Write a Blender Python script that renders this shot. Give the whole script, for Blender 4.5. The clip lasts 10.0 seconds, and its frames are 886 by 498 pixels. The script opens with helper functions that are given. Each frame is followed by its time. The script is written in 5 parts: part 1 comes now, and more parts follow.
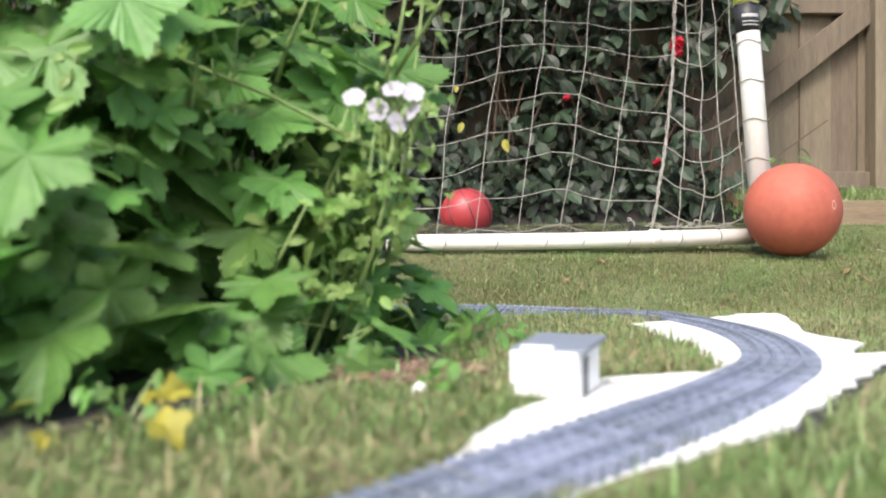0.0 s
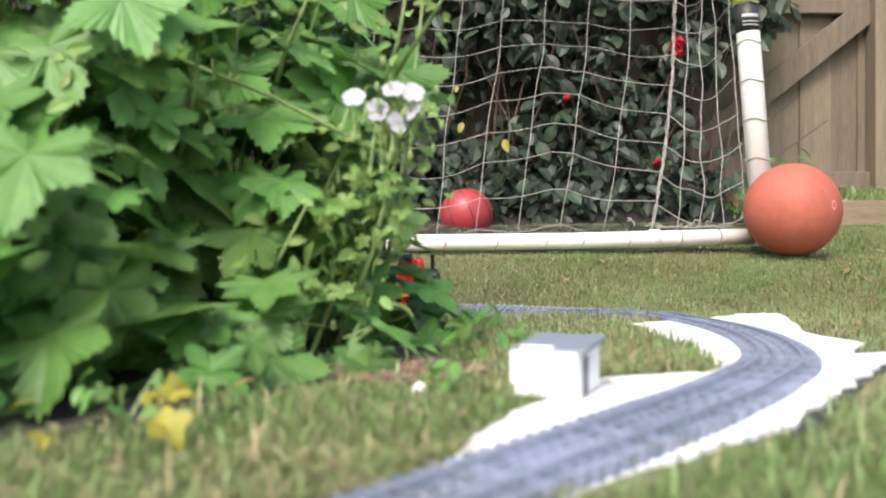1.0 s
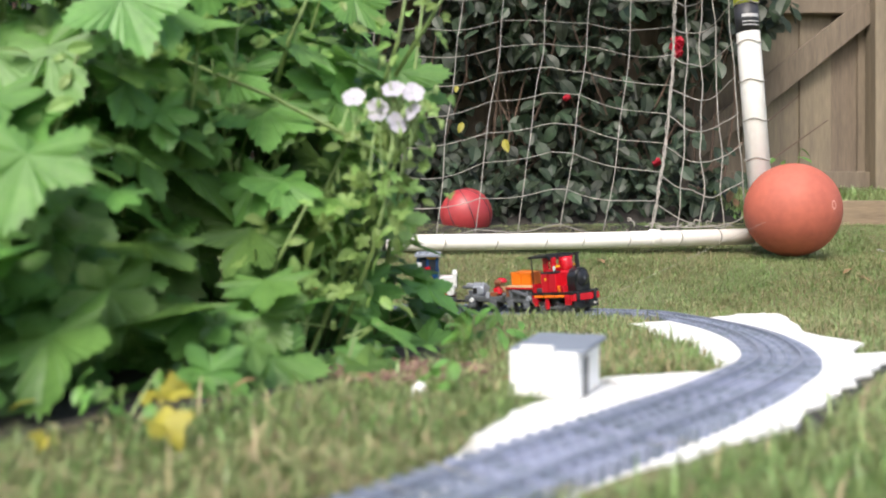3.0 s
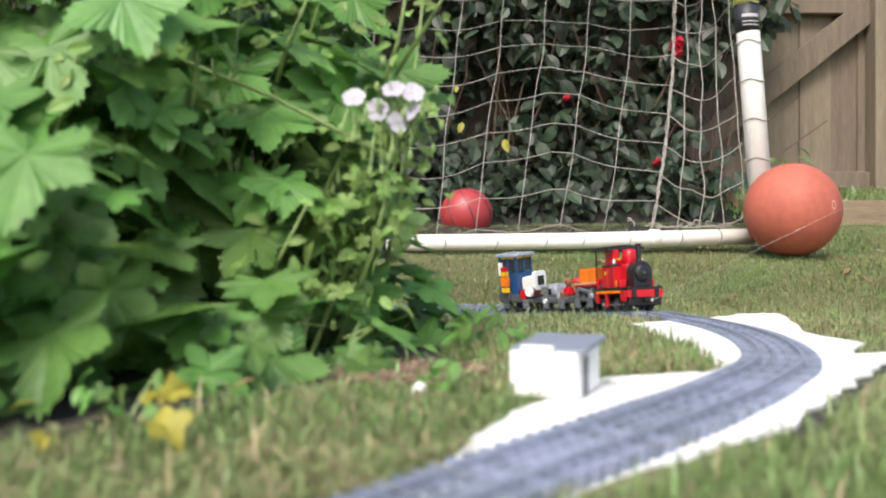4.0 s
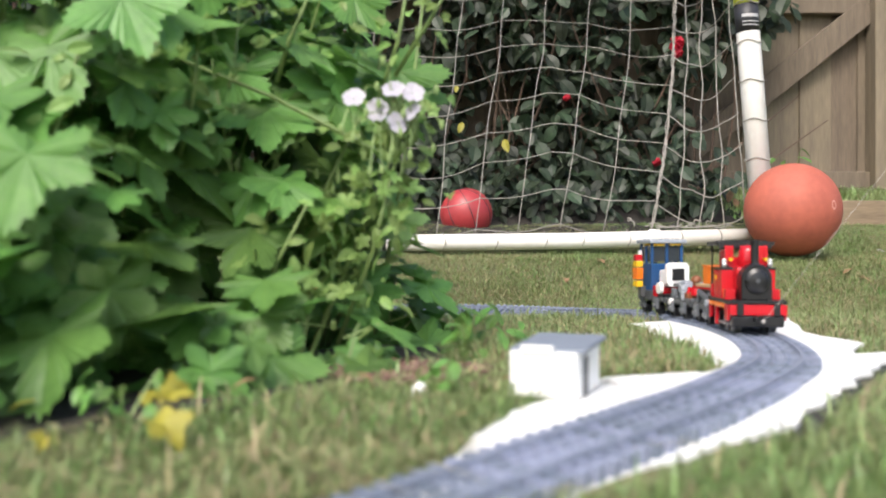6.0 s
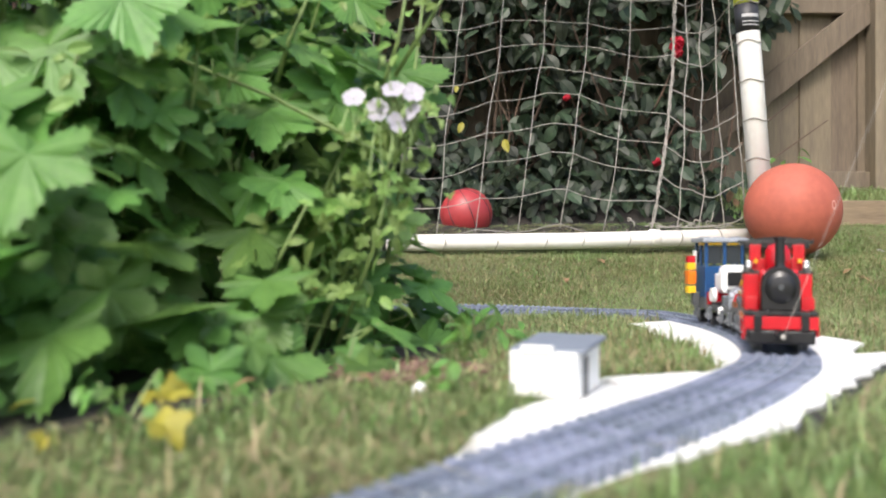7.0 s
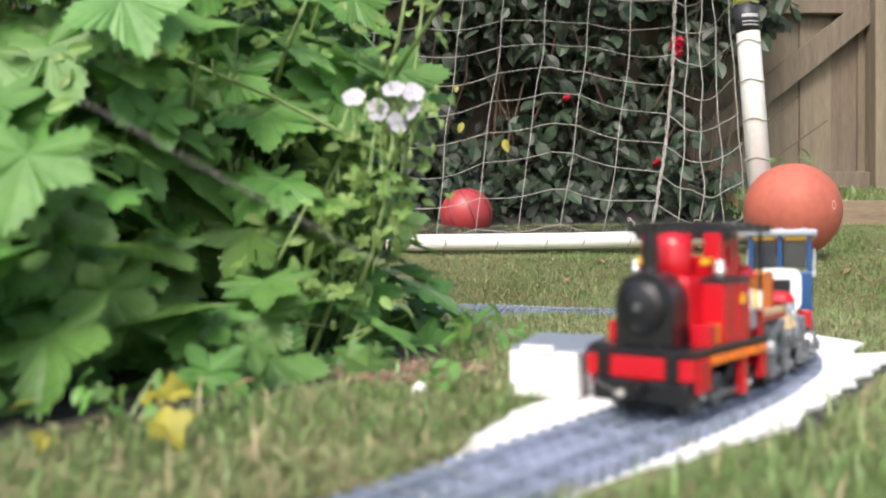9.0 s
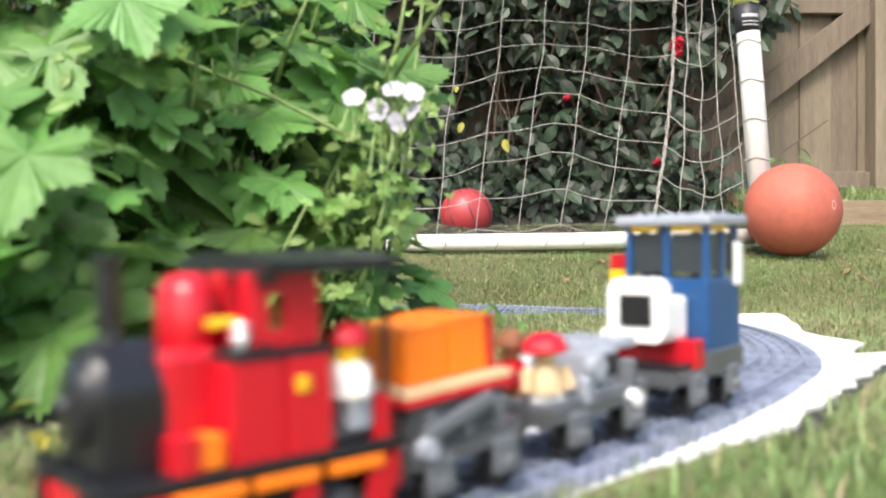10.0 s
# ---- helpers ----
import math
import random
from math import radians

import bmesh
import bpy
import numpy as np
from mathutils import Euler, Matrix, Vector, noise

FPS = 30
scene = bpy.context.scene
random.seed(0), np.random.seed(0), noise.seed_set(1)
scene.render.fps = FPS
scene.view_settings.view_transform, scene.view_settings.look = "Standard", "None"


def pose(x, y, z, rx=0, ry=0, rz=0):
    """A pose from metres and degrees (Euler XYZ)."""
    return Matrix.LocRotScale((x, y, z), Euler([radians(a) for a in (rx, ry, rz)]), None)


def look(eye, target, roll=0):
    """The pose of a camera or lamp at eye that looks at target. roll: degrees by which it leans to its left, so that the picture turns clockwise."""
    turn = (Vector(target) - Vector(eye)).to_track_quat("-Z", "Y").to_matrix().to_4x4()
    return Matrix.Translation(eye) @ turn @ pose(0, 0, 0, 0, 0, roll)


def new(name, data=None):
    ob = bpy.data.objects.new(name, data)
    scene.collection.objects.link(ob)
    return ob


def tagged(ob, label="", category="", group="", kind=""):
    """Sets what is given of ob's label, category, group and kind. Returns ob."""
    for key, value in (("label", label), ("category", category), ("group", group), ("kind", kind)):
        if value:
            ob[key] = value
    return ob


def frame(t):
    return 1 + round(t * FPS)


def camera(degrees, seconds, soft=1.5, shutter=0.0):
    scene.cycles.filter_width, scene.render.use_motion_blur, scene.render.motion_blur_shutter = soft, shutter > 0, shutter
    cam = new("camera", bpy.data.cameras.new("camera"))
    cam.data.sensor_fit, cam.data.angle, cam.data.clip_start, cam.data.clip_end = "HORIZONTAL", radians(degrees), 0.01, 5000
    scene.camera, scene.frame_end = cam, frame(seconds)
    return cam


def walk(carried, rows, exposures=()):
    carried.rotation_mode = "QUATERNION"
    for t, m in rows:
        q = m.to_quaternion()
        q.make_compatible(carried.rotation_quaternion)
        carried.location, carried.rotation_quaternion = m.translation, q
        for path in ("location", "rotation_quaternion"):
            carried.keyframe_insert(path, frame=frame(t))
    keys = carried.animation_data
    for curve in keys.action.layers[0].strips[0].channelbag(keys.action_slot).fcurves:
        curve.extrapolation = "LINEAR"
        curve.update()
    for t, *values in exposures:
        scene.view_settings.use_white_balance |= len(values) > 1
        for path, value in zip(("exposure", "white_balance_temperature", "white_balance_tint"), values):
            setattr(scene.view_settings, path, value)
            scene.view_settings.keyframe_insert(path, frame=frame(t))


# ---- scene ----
# camera: stands on the lawn, a hand's width above the toy track
cam = camera(52.2, 10.0, soft=1.9, shutter=0.5)
EYE = (0.0, 0.0, 0.12)
walk(cam, [(0, look(EYE, (0, 1, 0.12))), (10, look(EYE, (0, 1, 0.12)))], exposures=[(0, 1.29), (2.5, 1.18), (5, 1.1), (9, 1.15), (9.5, 1.32), (10, 1.5)])
cam.data.dof.use_dof = True
cam.data.dof.focus_distance = 2.0
cam.data.dof.aperture_fstop = 6.6

# bright overcast daylight
world = bpy.data.worlds.new("world")
scene.world = world
world.use_nodes = True
wn = world.node_tree.nodes
sky = wn.new("ShaderNodeTexSky")
sky.sky_type = "NISHITA"
sky.sun_disc = False
sky.sun_elevation, sky.sun_rotation = radians(51), radians(200)
sky.dust_density, sky.air_density = 4.0, 1.0
wn["Background"].inputs["Strength"].default_value = 0.13
world.node_tree.links.new(sky.outputs["Color"], wn["Background"].inputs["Color"])
sun = new("sun", bpy.data.lights.new("sun", "SUN"))
sun.data.energy, sun.data.angle, sun.data.color = 1.4, radians(20), (1.0, 0.96, 0.9)
sun.matrix_world = look((-1.2, -3.3, 4.4), (0, 0, 0))


# ---- materials ----
def material(name, color, rough=0.6, metal=0.0, vary=0.25, scale=20.0, bump=0.0, bump_scale=None, second=None, per_island=0.0,
             trans=0.0, coat=0.0, noise_stretch=(1, 1, 1), spec=0.5, per_object=0.0):
    m = bpy.data.materials.new(name)
    m.use_nodes = True
    nt = m.node_tree
    n, l = nt.nodes, nt.links
    b = n["Principled BSDF"]
    b.inputs["Roughness"].default_value, b.inputs["Metallic"].default_value = rough, metal
    b.inputs["Coat Weight"].default_value = coat
    b.inputs["Specular IOR Level"].default_value = spec
    tc = n.new("ShaderNodeTexCoord")
    mp = n.new("ShaderNodeMapping")
    mp.inputs["Scale"].default_value = noise_stretch
    l.new(tc.outputs["Object"], mp.inputs["Vector"])
    big, fine = n.new("ShaderNodeTexNoise"), n.new("ShaderNodeTexNoise")
    big.inputs["Scale"].default_value, fine.inputs["Scale"].default_value = scale, scale * 7
    big.inputs["Detail"].default_value = fine.inputs["Detail"].default_value = 4
    for t in (big, fine):
        l.new(mp.outputs["Vector"], t.inputs["Vector"])
    add = n.new("ShaderNodeMath")
    add.operation = "ADD"
    l.new(big.outputs["Fac"], add.inputs[0])
    l.new(fine.outputs["Fac"], add.inputs[1])
    half = n.new("ShaderNodeMapRange")
    half.inputs["From Min"].default_value, half.inputs["From Max"].default_value = 0.65, 1.35
    l.new(add.outputs[0], half.inputs["Value"])
    mix = n.new("ShaderNodeMix")
    mix.data_type = "RGBA"
    other = second or tuple(c * (1 - vary) for c in color)
    mix.inputs["A"].default_value, mix.inputs["B"].default_value = (*color, 1), (*other, 1)
    l.new(half.outputs["Result"], mix.inputs["Factor"])
    out = mix.outputs["Result"]
    if per_island or per_object:
        if per_island:
            g = n.new("ShaderNodeNewGeometry").outputs["Random Per Island"]
        else:
            g = n.new("ShaderNodeObjectInfo").outputs["Random"]
        hsv = n.new("ShaderNodeHueSaturation")
        amount = per_island or per_object
        for sock, lo, hi in (("Value", 1 - amount, 1 + amount), ("Hue", 0.5 - amount * 0.05, 0.5 + amount * 0.05)):
            r = n.new("ShaderNodeMapRange")
            r.inputs["To Min"].default_value, r.inputs["To Max"].default_value = lo, hi
            l.new(g, r.inputs["Value"])
            l.new(r.outputs["Result"], hsv.inputs[sock])
        l.new(out, hsv.inputs["Color"])
        out = hsv.outputs["Color"]
    l.new(out, b.inputs["Base Color"])
    if bump:
        bn = n.new("ShaderNodeBump")
        bn.inputs["Strength"].default_value, bn.inputs["Distance"].default_value = bump, 0.002
        if bump_scale:
            bt = n.new("ShaderNodeTexNoise")
            bt.inputs["Scale"].default_value = bump_scale
            l.new(mp.outputs["Vector"], bt.inputs["Vector"])
            l.new(bt.outputs["Fac"], bn.inputs["Height"])
        else:
            l.new(fine.outputs["Fac"], bn.inputs["Height"])
        l.new(bn.outputs["Normal"], b.inputs["Normal"])
    if trans:
        tr = n.new("ShaderNodeBsdfTranslucent")
        l.new(out, tr.inputs["Color"])
        ms = n.new("ShaderNodeMixShader")
        ms.inputs["Fac"].default_value = trans
        l.new(b.outputs["BSDF"], ms.inputs[1])
        l.new(tr.outputs["BSDF"], ms.inputs[2])
        l.new(ms.outputs["Shader"], n["Material Output"].inputs["Surface"])
    return m


SOIL = material("soil", (0.17, 0.15, 0.08), 0.95, second=(0.085, 0.13, 0.04), scale=14, bump=0.6)
GRASS = material("grass_blade", (0.155, 0.275, 0.075), 0.45, second=(0.30, 0.32, 0.15), scale=4, per_island=0.42, trans=0.3)
STRAW = material("dry_grass", (0.42, 0.35, 0.20), 0.7, vary=0.3, scale=5, per_island=0.3, trans=0.2)
LEAF = material("geranium_leaf", (0.150, 0.30, 0.066), 0.45, second=(0.098, 0.215, 0.048), scale=18, bump=0.35, per_island=0.27, trans=0.34)
YOUNG_LEAF = material("young_geranium_leaf", (0.26, 0.39, 0.11), 0.5, second=(0.19, 0.31, 0.08), scale=30, bump=0.3, per_island=0.3, trans=0.35)
STEM = material("geranium_stem", (0.22, 0.32, 0.10), 0.5, vary=0.3, scale=20, trans=0.15)
PETAL = material("white_petal", (0.56, 0.53, 0.60), 0.5, vary=0.1, scale=40, trans=0.3)
BUD = material("green_bud", (0.3, 0.42, 0.15), 0.5, vary=0.2, scale=60, trans=0.2)
HEDGE = material("camellia_leaf", (0.039, 0.057, 0.030), 0.44, second=(0.020, 0.030, 0.018), scale=9, per_island=0.6, trans=0.1, bump=0.2, spec=0.34)
TWIG = material("twig_bark", (0.13, 0.085, 0.06), 0.85, vary=0.4, scale=40, bump=0.5)
RED_PETAL = material("red_petal", (0.62, 0.02, 0.05), 0.5, vary=0.3, scale=40, trans=0.2)
YELLOW_LEAF = material("yellow_leaf", (0.42, 0.38, 0.05), 0.5, vary=0.3, scale=30, trans=0.3)
BROWN_LEAF = material("dead_leaf", (0.27, 0.16, 0.08), 0.8, vary=0.4, scale=30)
FENCE = material("weathered_fence_wood", (0.21, 0.165, 0.115), 0.85, second=(0.12, 0.095, 0.07), scale=5, bump=0.5, noise_stretch=(6, 6, 0.5), per_object=0.18)
TIMBER = material("weathered_timber", (0.27, 0.20, 0.13), 0.9, vary=0.45, scale=6, bump=0.5, noise_stretch=(0.6, 6, 6))
PVC = material("white_pvc", (0.82, 0.80, 0.77), 0.35, second=(0.74, 0.71, 0.66), scale=6, bump=0.05)
JOINT = material("dark_plastic", (0.03, 0.03, 0.035), 0.5, vary=0.3, scale=20)
LABEL_Y = material("yellow_label", (0.65, 0.72, 0.05), 0.4, vary=0.1, scale=20)
LABEL_G = material("grey_print", (0.45, 0.45, 0.45), 0.5, vary=0.1, scale=20)
NET = material("net_cord", (0.36, 0.335, 0.30), 0.8, vary=0.3, scale=30, bump=0.4)
BALL = material("red_rubber_ball", (0.47, 0.125, 0.08), 0.6, second=(0.34, 0.09, 0.062), scale=7, bump=0.5, bump_scale=420, spec=0.35)
BALL_MARK = material("pale_ball_print", (0.72, 0.36, 0.3), 0.6, vary=0.2, scale=60)
BALL_B = material("red_plastic_ball", (0.40, 0.045, 0.05), 0.4, vary=0.2, scale=10)
BLACK = material("black_toy_plastic", (0.012, 0.012, 0.014), 0.3, vary=0.3, scale=30, spec=0.5)
RED = material("red_toy_plastic", (0.50, 0.008, 0.018), 0.26, vary=0.12, scale=25)
ORANGE = material("orange_toy_plastic", (0.88, 0.20, 0.012), 0.28, vary=0.12, scale=25)
YELLOW = material("yellow_toy_plastic", (0.80, 0.48, 0.015), 0.28, vary=0.1, scale=25)
BLUE = material("blue_toy_plastic", (0.012, 0.065, 0.19), 0.28, vary=0.15, scale=25)
WHITE = material("white_toy_plastic", (0.82, 0.82, 0.80), 0.3, vary=0.08, scale=25)
GREY = material("light_grey_toy_plastic", (0.32, 0.345, 0.39), 0.32, vary=0.12, scale=25)
MGREY = material("mid_grey_toy_plastic", (0.125, 0.135, 0.15), 0.34, vary=0.15, scale=25)
DGREY = material("dark_grey_toy_plastic", (0.085, 0.09, 0.095), 0.35, vary=0.15, scale=25)
BROWN = material("brown_toy_plastic", (0.22, 0.075, 0.03), 0.35, vary=0.15, scale=25)
TAN = material("tan_toy_plastic", (0.62, 0.46, 0.26), 0.35, vary=0.12, scale=25)
SILVER = material("silver_plastic", (0.6, 0.6, 0.6), 0.25, metal=0.7, vary=0.1, scale=25)
WINDOW = material("smoky_window_plastic", (0.035, 0.042, 0.05), 0.08, vary=0.2, scale=25)
TRACK = material("grey_track_plastic", (0.24, 0.275, 0.355), 0.6, second=(0.15, 0.175, 0.235), scale=60, bump=0.2, per_object=0.3)
RAIL = material("grey_rail_plastic", (0.225, 0.255, 0.325), 0.58, second=(0.13, 0.15, 0.20), scale=70)
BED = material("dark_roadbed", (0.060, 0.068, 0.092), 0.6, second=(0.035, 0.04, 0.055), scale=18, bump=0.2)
BOARD = material("white_board", (0.78, 0.78, 0.78), 0.55, second=(0.76, 0.75, 0.72), scale=5, bump=0.1)
BOARD_SHADE = material("board_edge_shade", (0.03, 0.03, 0.03), 0.8, vary=0.3, scale=20)
ROOFING = material("blue_grey_roof", (0.21, 0.24, 0.29), 0.55, vary=0.25, scale=25, bump=0.2)
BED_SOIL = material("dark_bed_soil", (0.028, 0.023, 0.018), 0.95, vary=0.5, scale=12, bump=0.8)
CORD = material("pale_cord", (0.45, 0.42, 0.38), 0.7, vary=0.2, scale=60)
BARK = material("mulch", (0.22, 0.13, 0.10), 0.9, vary=0.5, scale=40, per_island=0.4)


# ---- mesh helpers ----
def finish(name, bm, mat, smooth=False):
    me = bpy.data.meshes.new(name)
    bmesh.ops.recalc_face_normals(bm, faces=bm.faces)
    bm.to_mesh(me)
    bm.free()
    me.materials.append(mat)
    if smooth:
        me.polygons.foreach_set("use_smooth", [True] * len(me.polygons))
    return me


def part(name, bm, mat, parent, label="", smooth=False):
    ob = new(name, finish(name, bm, mat, smooth))
    ob.parent = parent
    return tagged(ob, label)


def thing(name, label, category, m=None, group="", kind=""):
    ob = new(name)
    ob.empty_display_size = 0.02
    if m is not None:
        ob.matrix_world = m
    return tagged(ob, label, category, group, kind)


def mesh_object(name, verts, faces, mat, smooth=False):
    me = bpy.data.meshes.new(name)
    me.from_pydata(verts, [], faces)
    me.materials.append(mat)
    if smooth:
        me.polygons.foreach_set("use_smooth", [True] * len(me.polygons))
    me.update()
    return new(name, me)


def box(bm, c, size, bevel=0.0, rot=None):
    """A bevelled box added to bm."""
    r = bmesh.ops.create_cube(bm, size=1)
    vs = r["verts"]
    bmesh.ops.scale(bm, vec=size, verts=vs)
    if bevel:
        es = list({e for v in vs for e in v.link_edges})
        made = bmesh.ops.bevel(bm, geom=es, offset=bevel, segments=2, affect="EDGES", profile=0.5)
        vs = list({v for f in made["faces"] for v in f.verts} | {v for v in vs if v.is_valid})
    m = Matrix.Translation(c) @ (rot or Matrix())
    bmesh.ops.transform(bm, matrix=m, verts=vs)
    return bm


def cyl(bm, a, b, r0, r1=None, n=16):
    """A closed tapered cylinder from a to b."""
    a, b = Vector(a), Vector(b)
    d = b - a
    m = Matrix.Translation((a + b) / 2) @ d.to_track_quat("Z", "Y").to_matrix().to_4x4()
    bmesh.ops.create_cone(bm, cap_ends=True, segments=n, radius1=r0, radius2=r0 if r1 is None else r1, depth=d.length, matrix=m)
    return bm


def ball(bm, c, r, n=16, squash=(1, 1, 1)):
    m = Matrix.Translation(c) @ Matrix.Diagonal((*squash, 1))
    bmesh.ops.create_uvsphere(bm, u_segments=n, v_segments=max(6, n * 3 // 4), radius=r, matrix=m)
    return bm


def lathe(bm, profile, n=24, m=None):
    """A turned shape: profile of (radius, height)."""
    m = m or Matrix()
    rings = [[bm.verts.new(m @ Vector((r * math.cos(2 * math.pi * k / n), r * math.sin(2 * math.pi * k / n), z))) for k in range(n)] for r, z in profile]
    for a, b in zip(rings, rings[1:]):
        for k in range(n):
            bm.faces.new((a[k], a[(k + 1) % n], b[(k + 1) % n], b[k]))
    bm.faces.new(rings[0][::-1])
    bm.faces.new(rings[-1])
    return bm


def tube(bm, points, radius, n=5, closed=False):
    """A tube along points; radius may be a list."""
    pts = [Vector(p) for p in points]
    rs = radius if isinstance(radius, (list, tuple)) else [radius] * len(pts)
    rings = []
    for i, p in enumerate(pts):
        d = (pts[min(i + 1, len(pts) - 1)] - pts[max(i - 1, 0)]).normalized()
        q = d.to_track_quat("Z", "Y").to_matrix()
        rings.append([bm.verts.new(p + q @ Vector((rs[i] * math.cos(2 * math.pi * k / n), rs[i] * math.sin(2 * math.pi * k / n), 0))) for k in range(n)])
    for a, b in zip(rings, rings[1:]):
        for k in range(n):
            bm.faces.new((a[k], a[(k + 1) % n], b[(k + 1) % n], b[k]))
    bm.faces.new(rings[0][::-1])
    bm.faces.new(rings[-1])
    return bm


def smoothstep(a, b, v):
    t = min(1.0, max(0.0, (v - a) / (b - a)))
    return t * t * (3 - 2 * t)


# ---- the lie of the land ----
def land(x, y):
    """Height of the lawn: level by the near track, a shallow dip behind, then a bank up to the goal and the hedge."""
    z = -0.026 * smoothstep(1.4, 1.8, y) + 0.117 * smoothstep(1.90, 2.50, y) + 0.10 * smoothstep(2.50, 2.92, y)
    z += 0.13 * smoothstep(2.95, 3.5, y)
    z += 0.006 * noise.noise((x * 3, y * 3, 0.3)) + 0.003 * noise.noise((x * 11, y * 11, 4.1))
    z += 0.008 * (1 - smoothstep(1.4, 1.8, y)) + 0.006 * (1 - smoothstep(0.65, 0.95, y)) - 0.021 * (1 - smoothstep(0.30, 0.56, y))
    return z


# the line of the track, as control points on the plan
LINE = [(-1.5, 1.809), (-1.0, 1.837), (-0.5, 1.85), (-0.05, 1.843), (0.12, 1.816), (0.255, 1.67), (0.338, 1.447), (0.374, 1.197),
        (0.355, 0.988), (0.298, 0.8), (0.217, 0.65), (0.127, 0.529), (0.017, 0.424),
        (-0.084, 0.331), (-0.213, 0.223), (-0.363, 0.104), (-0.503, 0.0)]


def spline(points, step=24):
    out = []
    p = [Vector(q) for q in points]
    for i in range(len(p) - 1):
        a, b, c, d = p[max(i - 1, 0)], p[i], p[i + 1], p[min(i + 2, len(p) - 1)]
        for k in range(step):
            t = k / step
            out.append(0.5 * (2 * b + (c - a) * t + (2 * a - 5 * b + 4 * c - d) * t * t + (3 * b - a - 3 * c + d) * t ** 3))
    out.append(p[-1])
    return out


PATH = spline(LINE)
LENGTH = [0.0]
for p, q in zip(PATH, PATH[1:]):
    LENGTH.append(LENGTH[-1] + (q - p).length)


def on_line(s):
    """The point at s metres along the track and the heading there."""
    s = min(max(s, 0.0), LENGTH[-1] - 1e-6)
    i = int(np.searchsorted(LENGTH, s, side="right")) - 1
    t = (s - LENGTH[i]) / (LENGTH[i + 1] - LENGTH[i])
    p = PATH[i].lerp(PATH[i + 1], t)
    a, b = PATH[max(i - 3, 0)], PATH[min(i + 4, len(PATH) - 1)]
    d = (b - a).normalized()
    return p, d


def rail_height(x, y):
    """Height of the running surface of the rails."""
    return 0.021 - 0.022 * smoothstep(1.42, 1.81, y) + 0.006 * (1 - smoothstep(0.65, 0.95, y)) - 0.019 * (1 - smoothstep(0.32, 0.56, y))


def bank(x, y):
    """Degrees by which the track leans towards the near side on the sloping far lawn."""
    return 17.0 * smoothstep(1.45, 1.8, y)


# ---- ground ----
def build_ground():
    xs = np.concatenate([[-60, -30, -15, -8, -5], np.linspace(-3, 4, 141), [6, 9, 16, 30, 60]])
    ys = np.concatenate([[-60, -30, -12, -5, -2, -0.6], np.linspace(-0.2, 4.0, 141), [5, 8, 12, 30, 60]])
    verts = [(x, y, land(x, y)) for y in ys for x in xs]
    n = len(xs)
    faces = [(j * n + i, j * n + i + 1, (j + 1) * n + i + 1, (j + 1) * n + i) for j in range(len(ys) - 1) for i in range(n - 1)]
    g = mesh_object("ground", verts, faces, SOIL, True)
    tagged(g, "patchy garden lawn soil with moss and thatch", "ground", kind="structure")


build_ground()


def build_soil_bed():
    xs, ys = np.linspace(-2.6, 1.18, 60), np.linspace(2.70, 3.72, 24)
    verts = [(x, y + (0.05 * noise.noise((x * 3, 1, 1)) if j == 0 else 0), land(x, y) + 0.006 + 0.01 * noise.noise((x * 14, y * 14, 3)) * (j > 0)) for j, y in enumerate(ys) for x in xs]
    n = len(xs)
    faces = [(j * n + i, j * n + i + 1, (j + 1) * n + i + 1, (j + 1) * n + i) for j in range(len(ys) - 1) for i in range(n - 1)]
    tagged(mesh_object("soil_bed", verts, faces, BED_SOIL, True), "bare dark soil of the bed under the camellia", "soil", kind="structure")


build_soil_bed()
# bare earth under the geranium, its edge on the plan
EARTH = [(-0.9, 0.34), (-0.35, 0.39), (-0.2, 0.46), (-0.10, 0.59), (-0.03, 0.72), (0.012, 0.79), (0.0, 0.95), (-0.05, 1.4), (-0.9, 1.5)]


def build_earth():
    bm = bmesh.new()
    vs = []
    for (ax, ay), (bx, by) in zip(EARTH, EARTH[1:] + EARTH[:1]):
        k = max(2, int(math.hypot(bx - ax, by - ay) / 0.03))
        vs += [bm.verts.new((ax + (bx - ax) * i / k + random.uniform(-0.008, 0.008), ay + (by - ay) * i / k + random.uniform(-0.008, 0.008), 0)) for i in range(k)]
    f = bm.faces.new(vs)
    bmesh.ops.triangulate(bm, faces=[f])
    bmesh.ops.subdivide_edges(bm, edges=bm.edges[:], cuts=5, use_grid_fill=True)
    for v in bm.verts:
        v.co.z = land(v.co.x, v.co.y) + 0.004 + 0.004 * noise.noise((v.co.x * 25, v.co.y * 25, 6))
    tagged(new("earth", finish("earth", bm, BED_SOIL, True)), "bare brown earth under the geranium", "soil", kind="structure")


build_earth()


def line_distance(x, y):
    """Distance of many plan points from the track's centre line, and the side."""
    pts = np.array([(p.x, p.y) for p in PATH[::6]])
    d = np.full(len(x), 9.0)
    for px, py in pts:
        d = np.minimum(d, np.hypot(x - px, y - py))
    return d


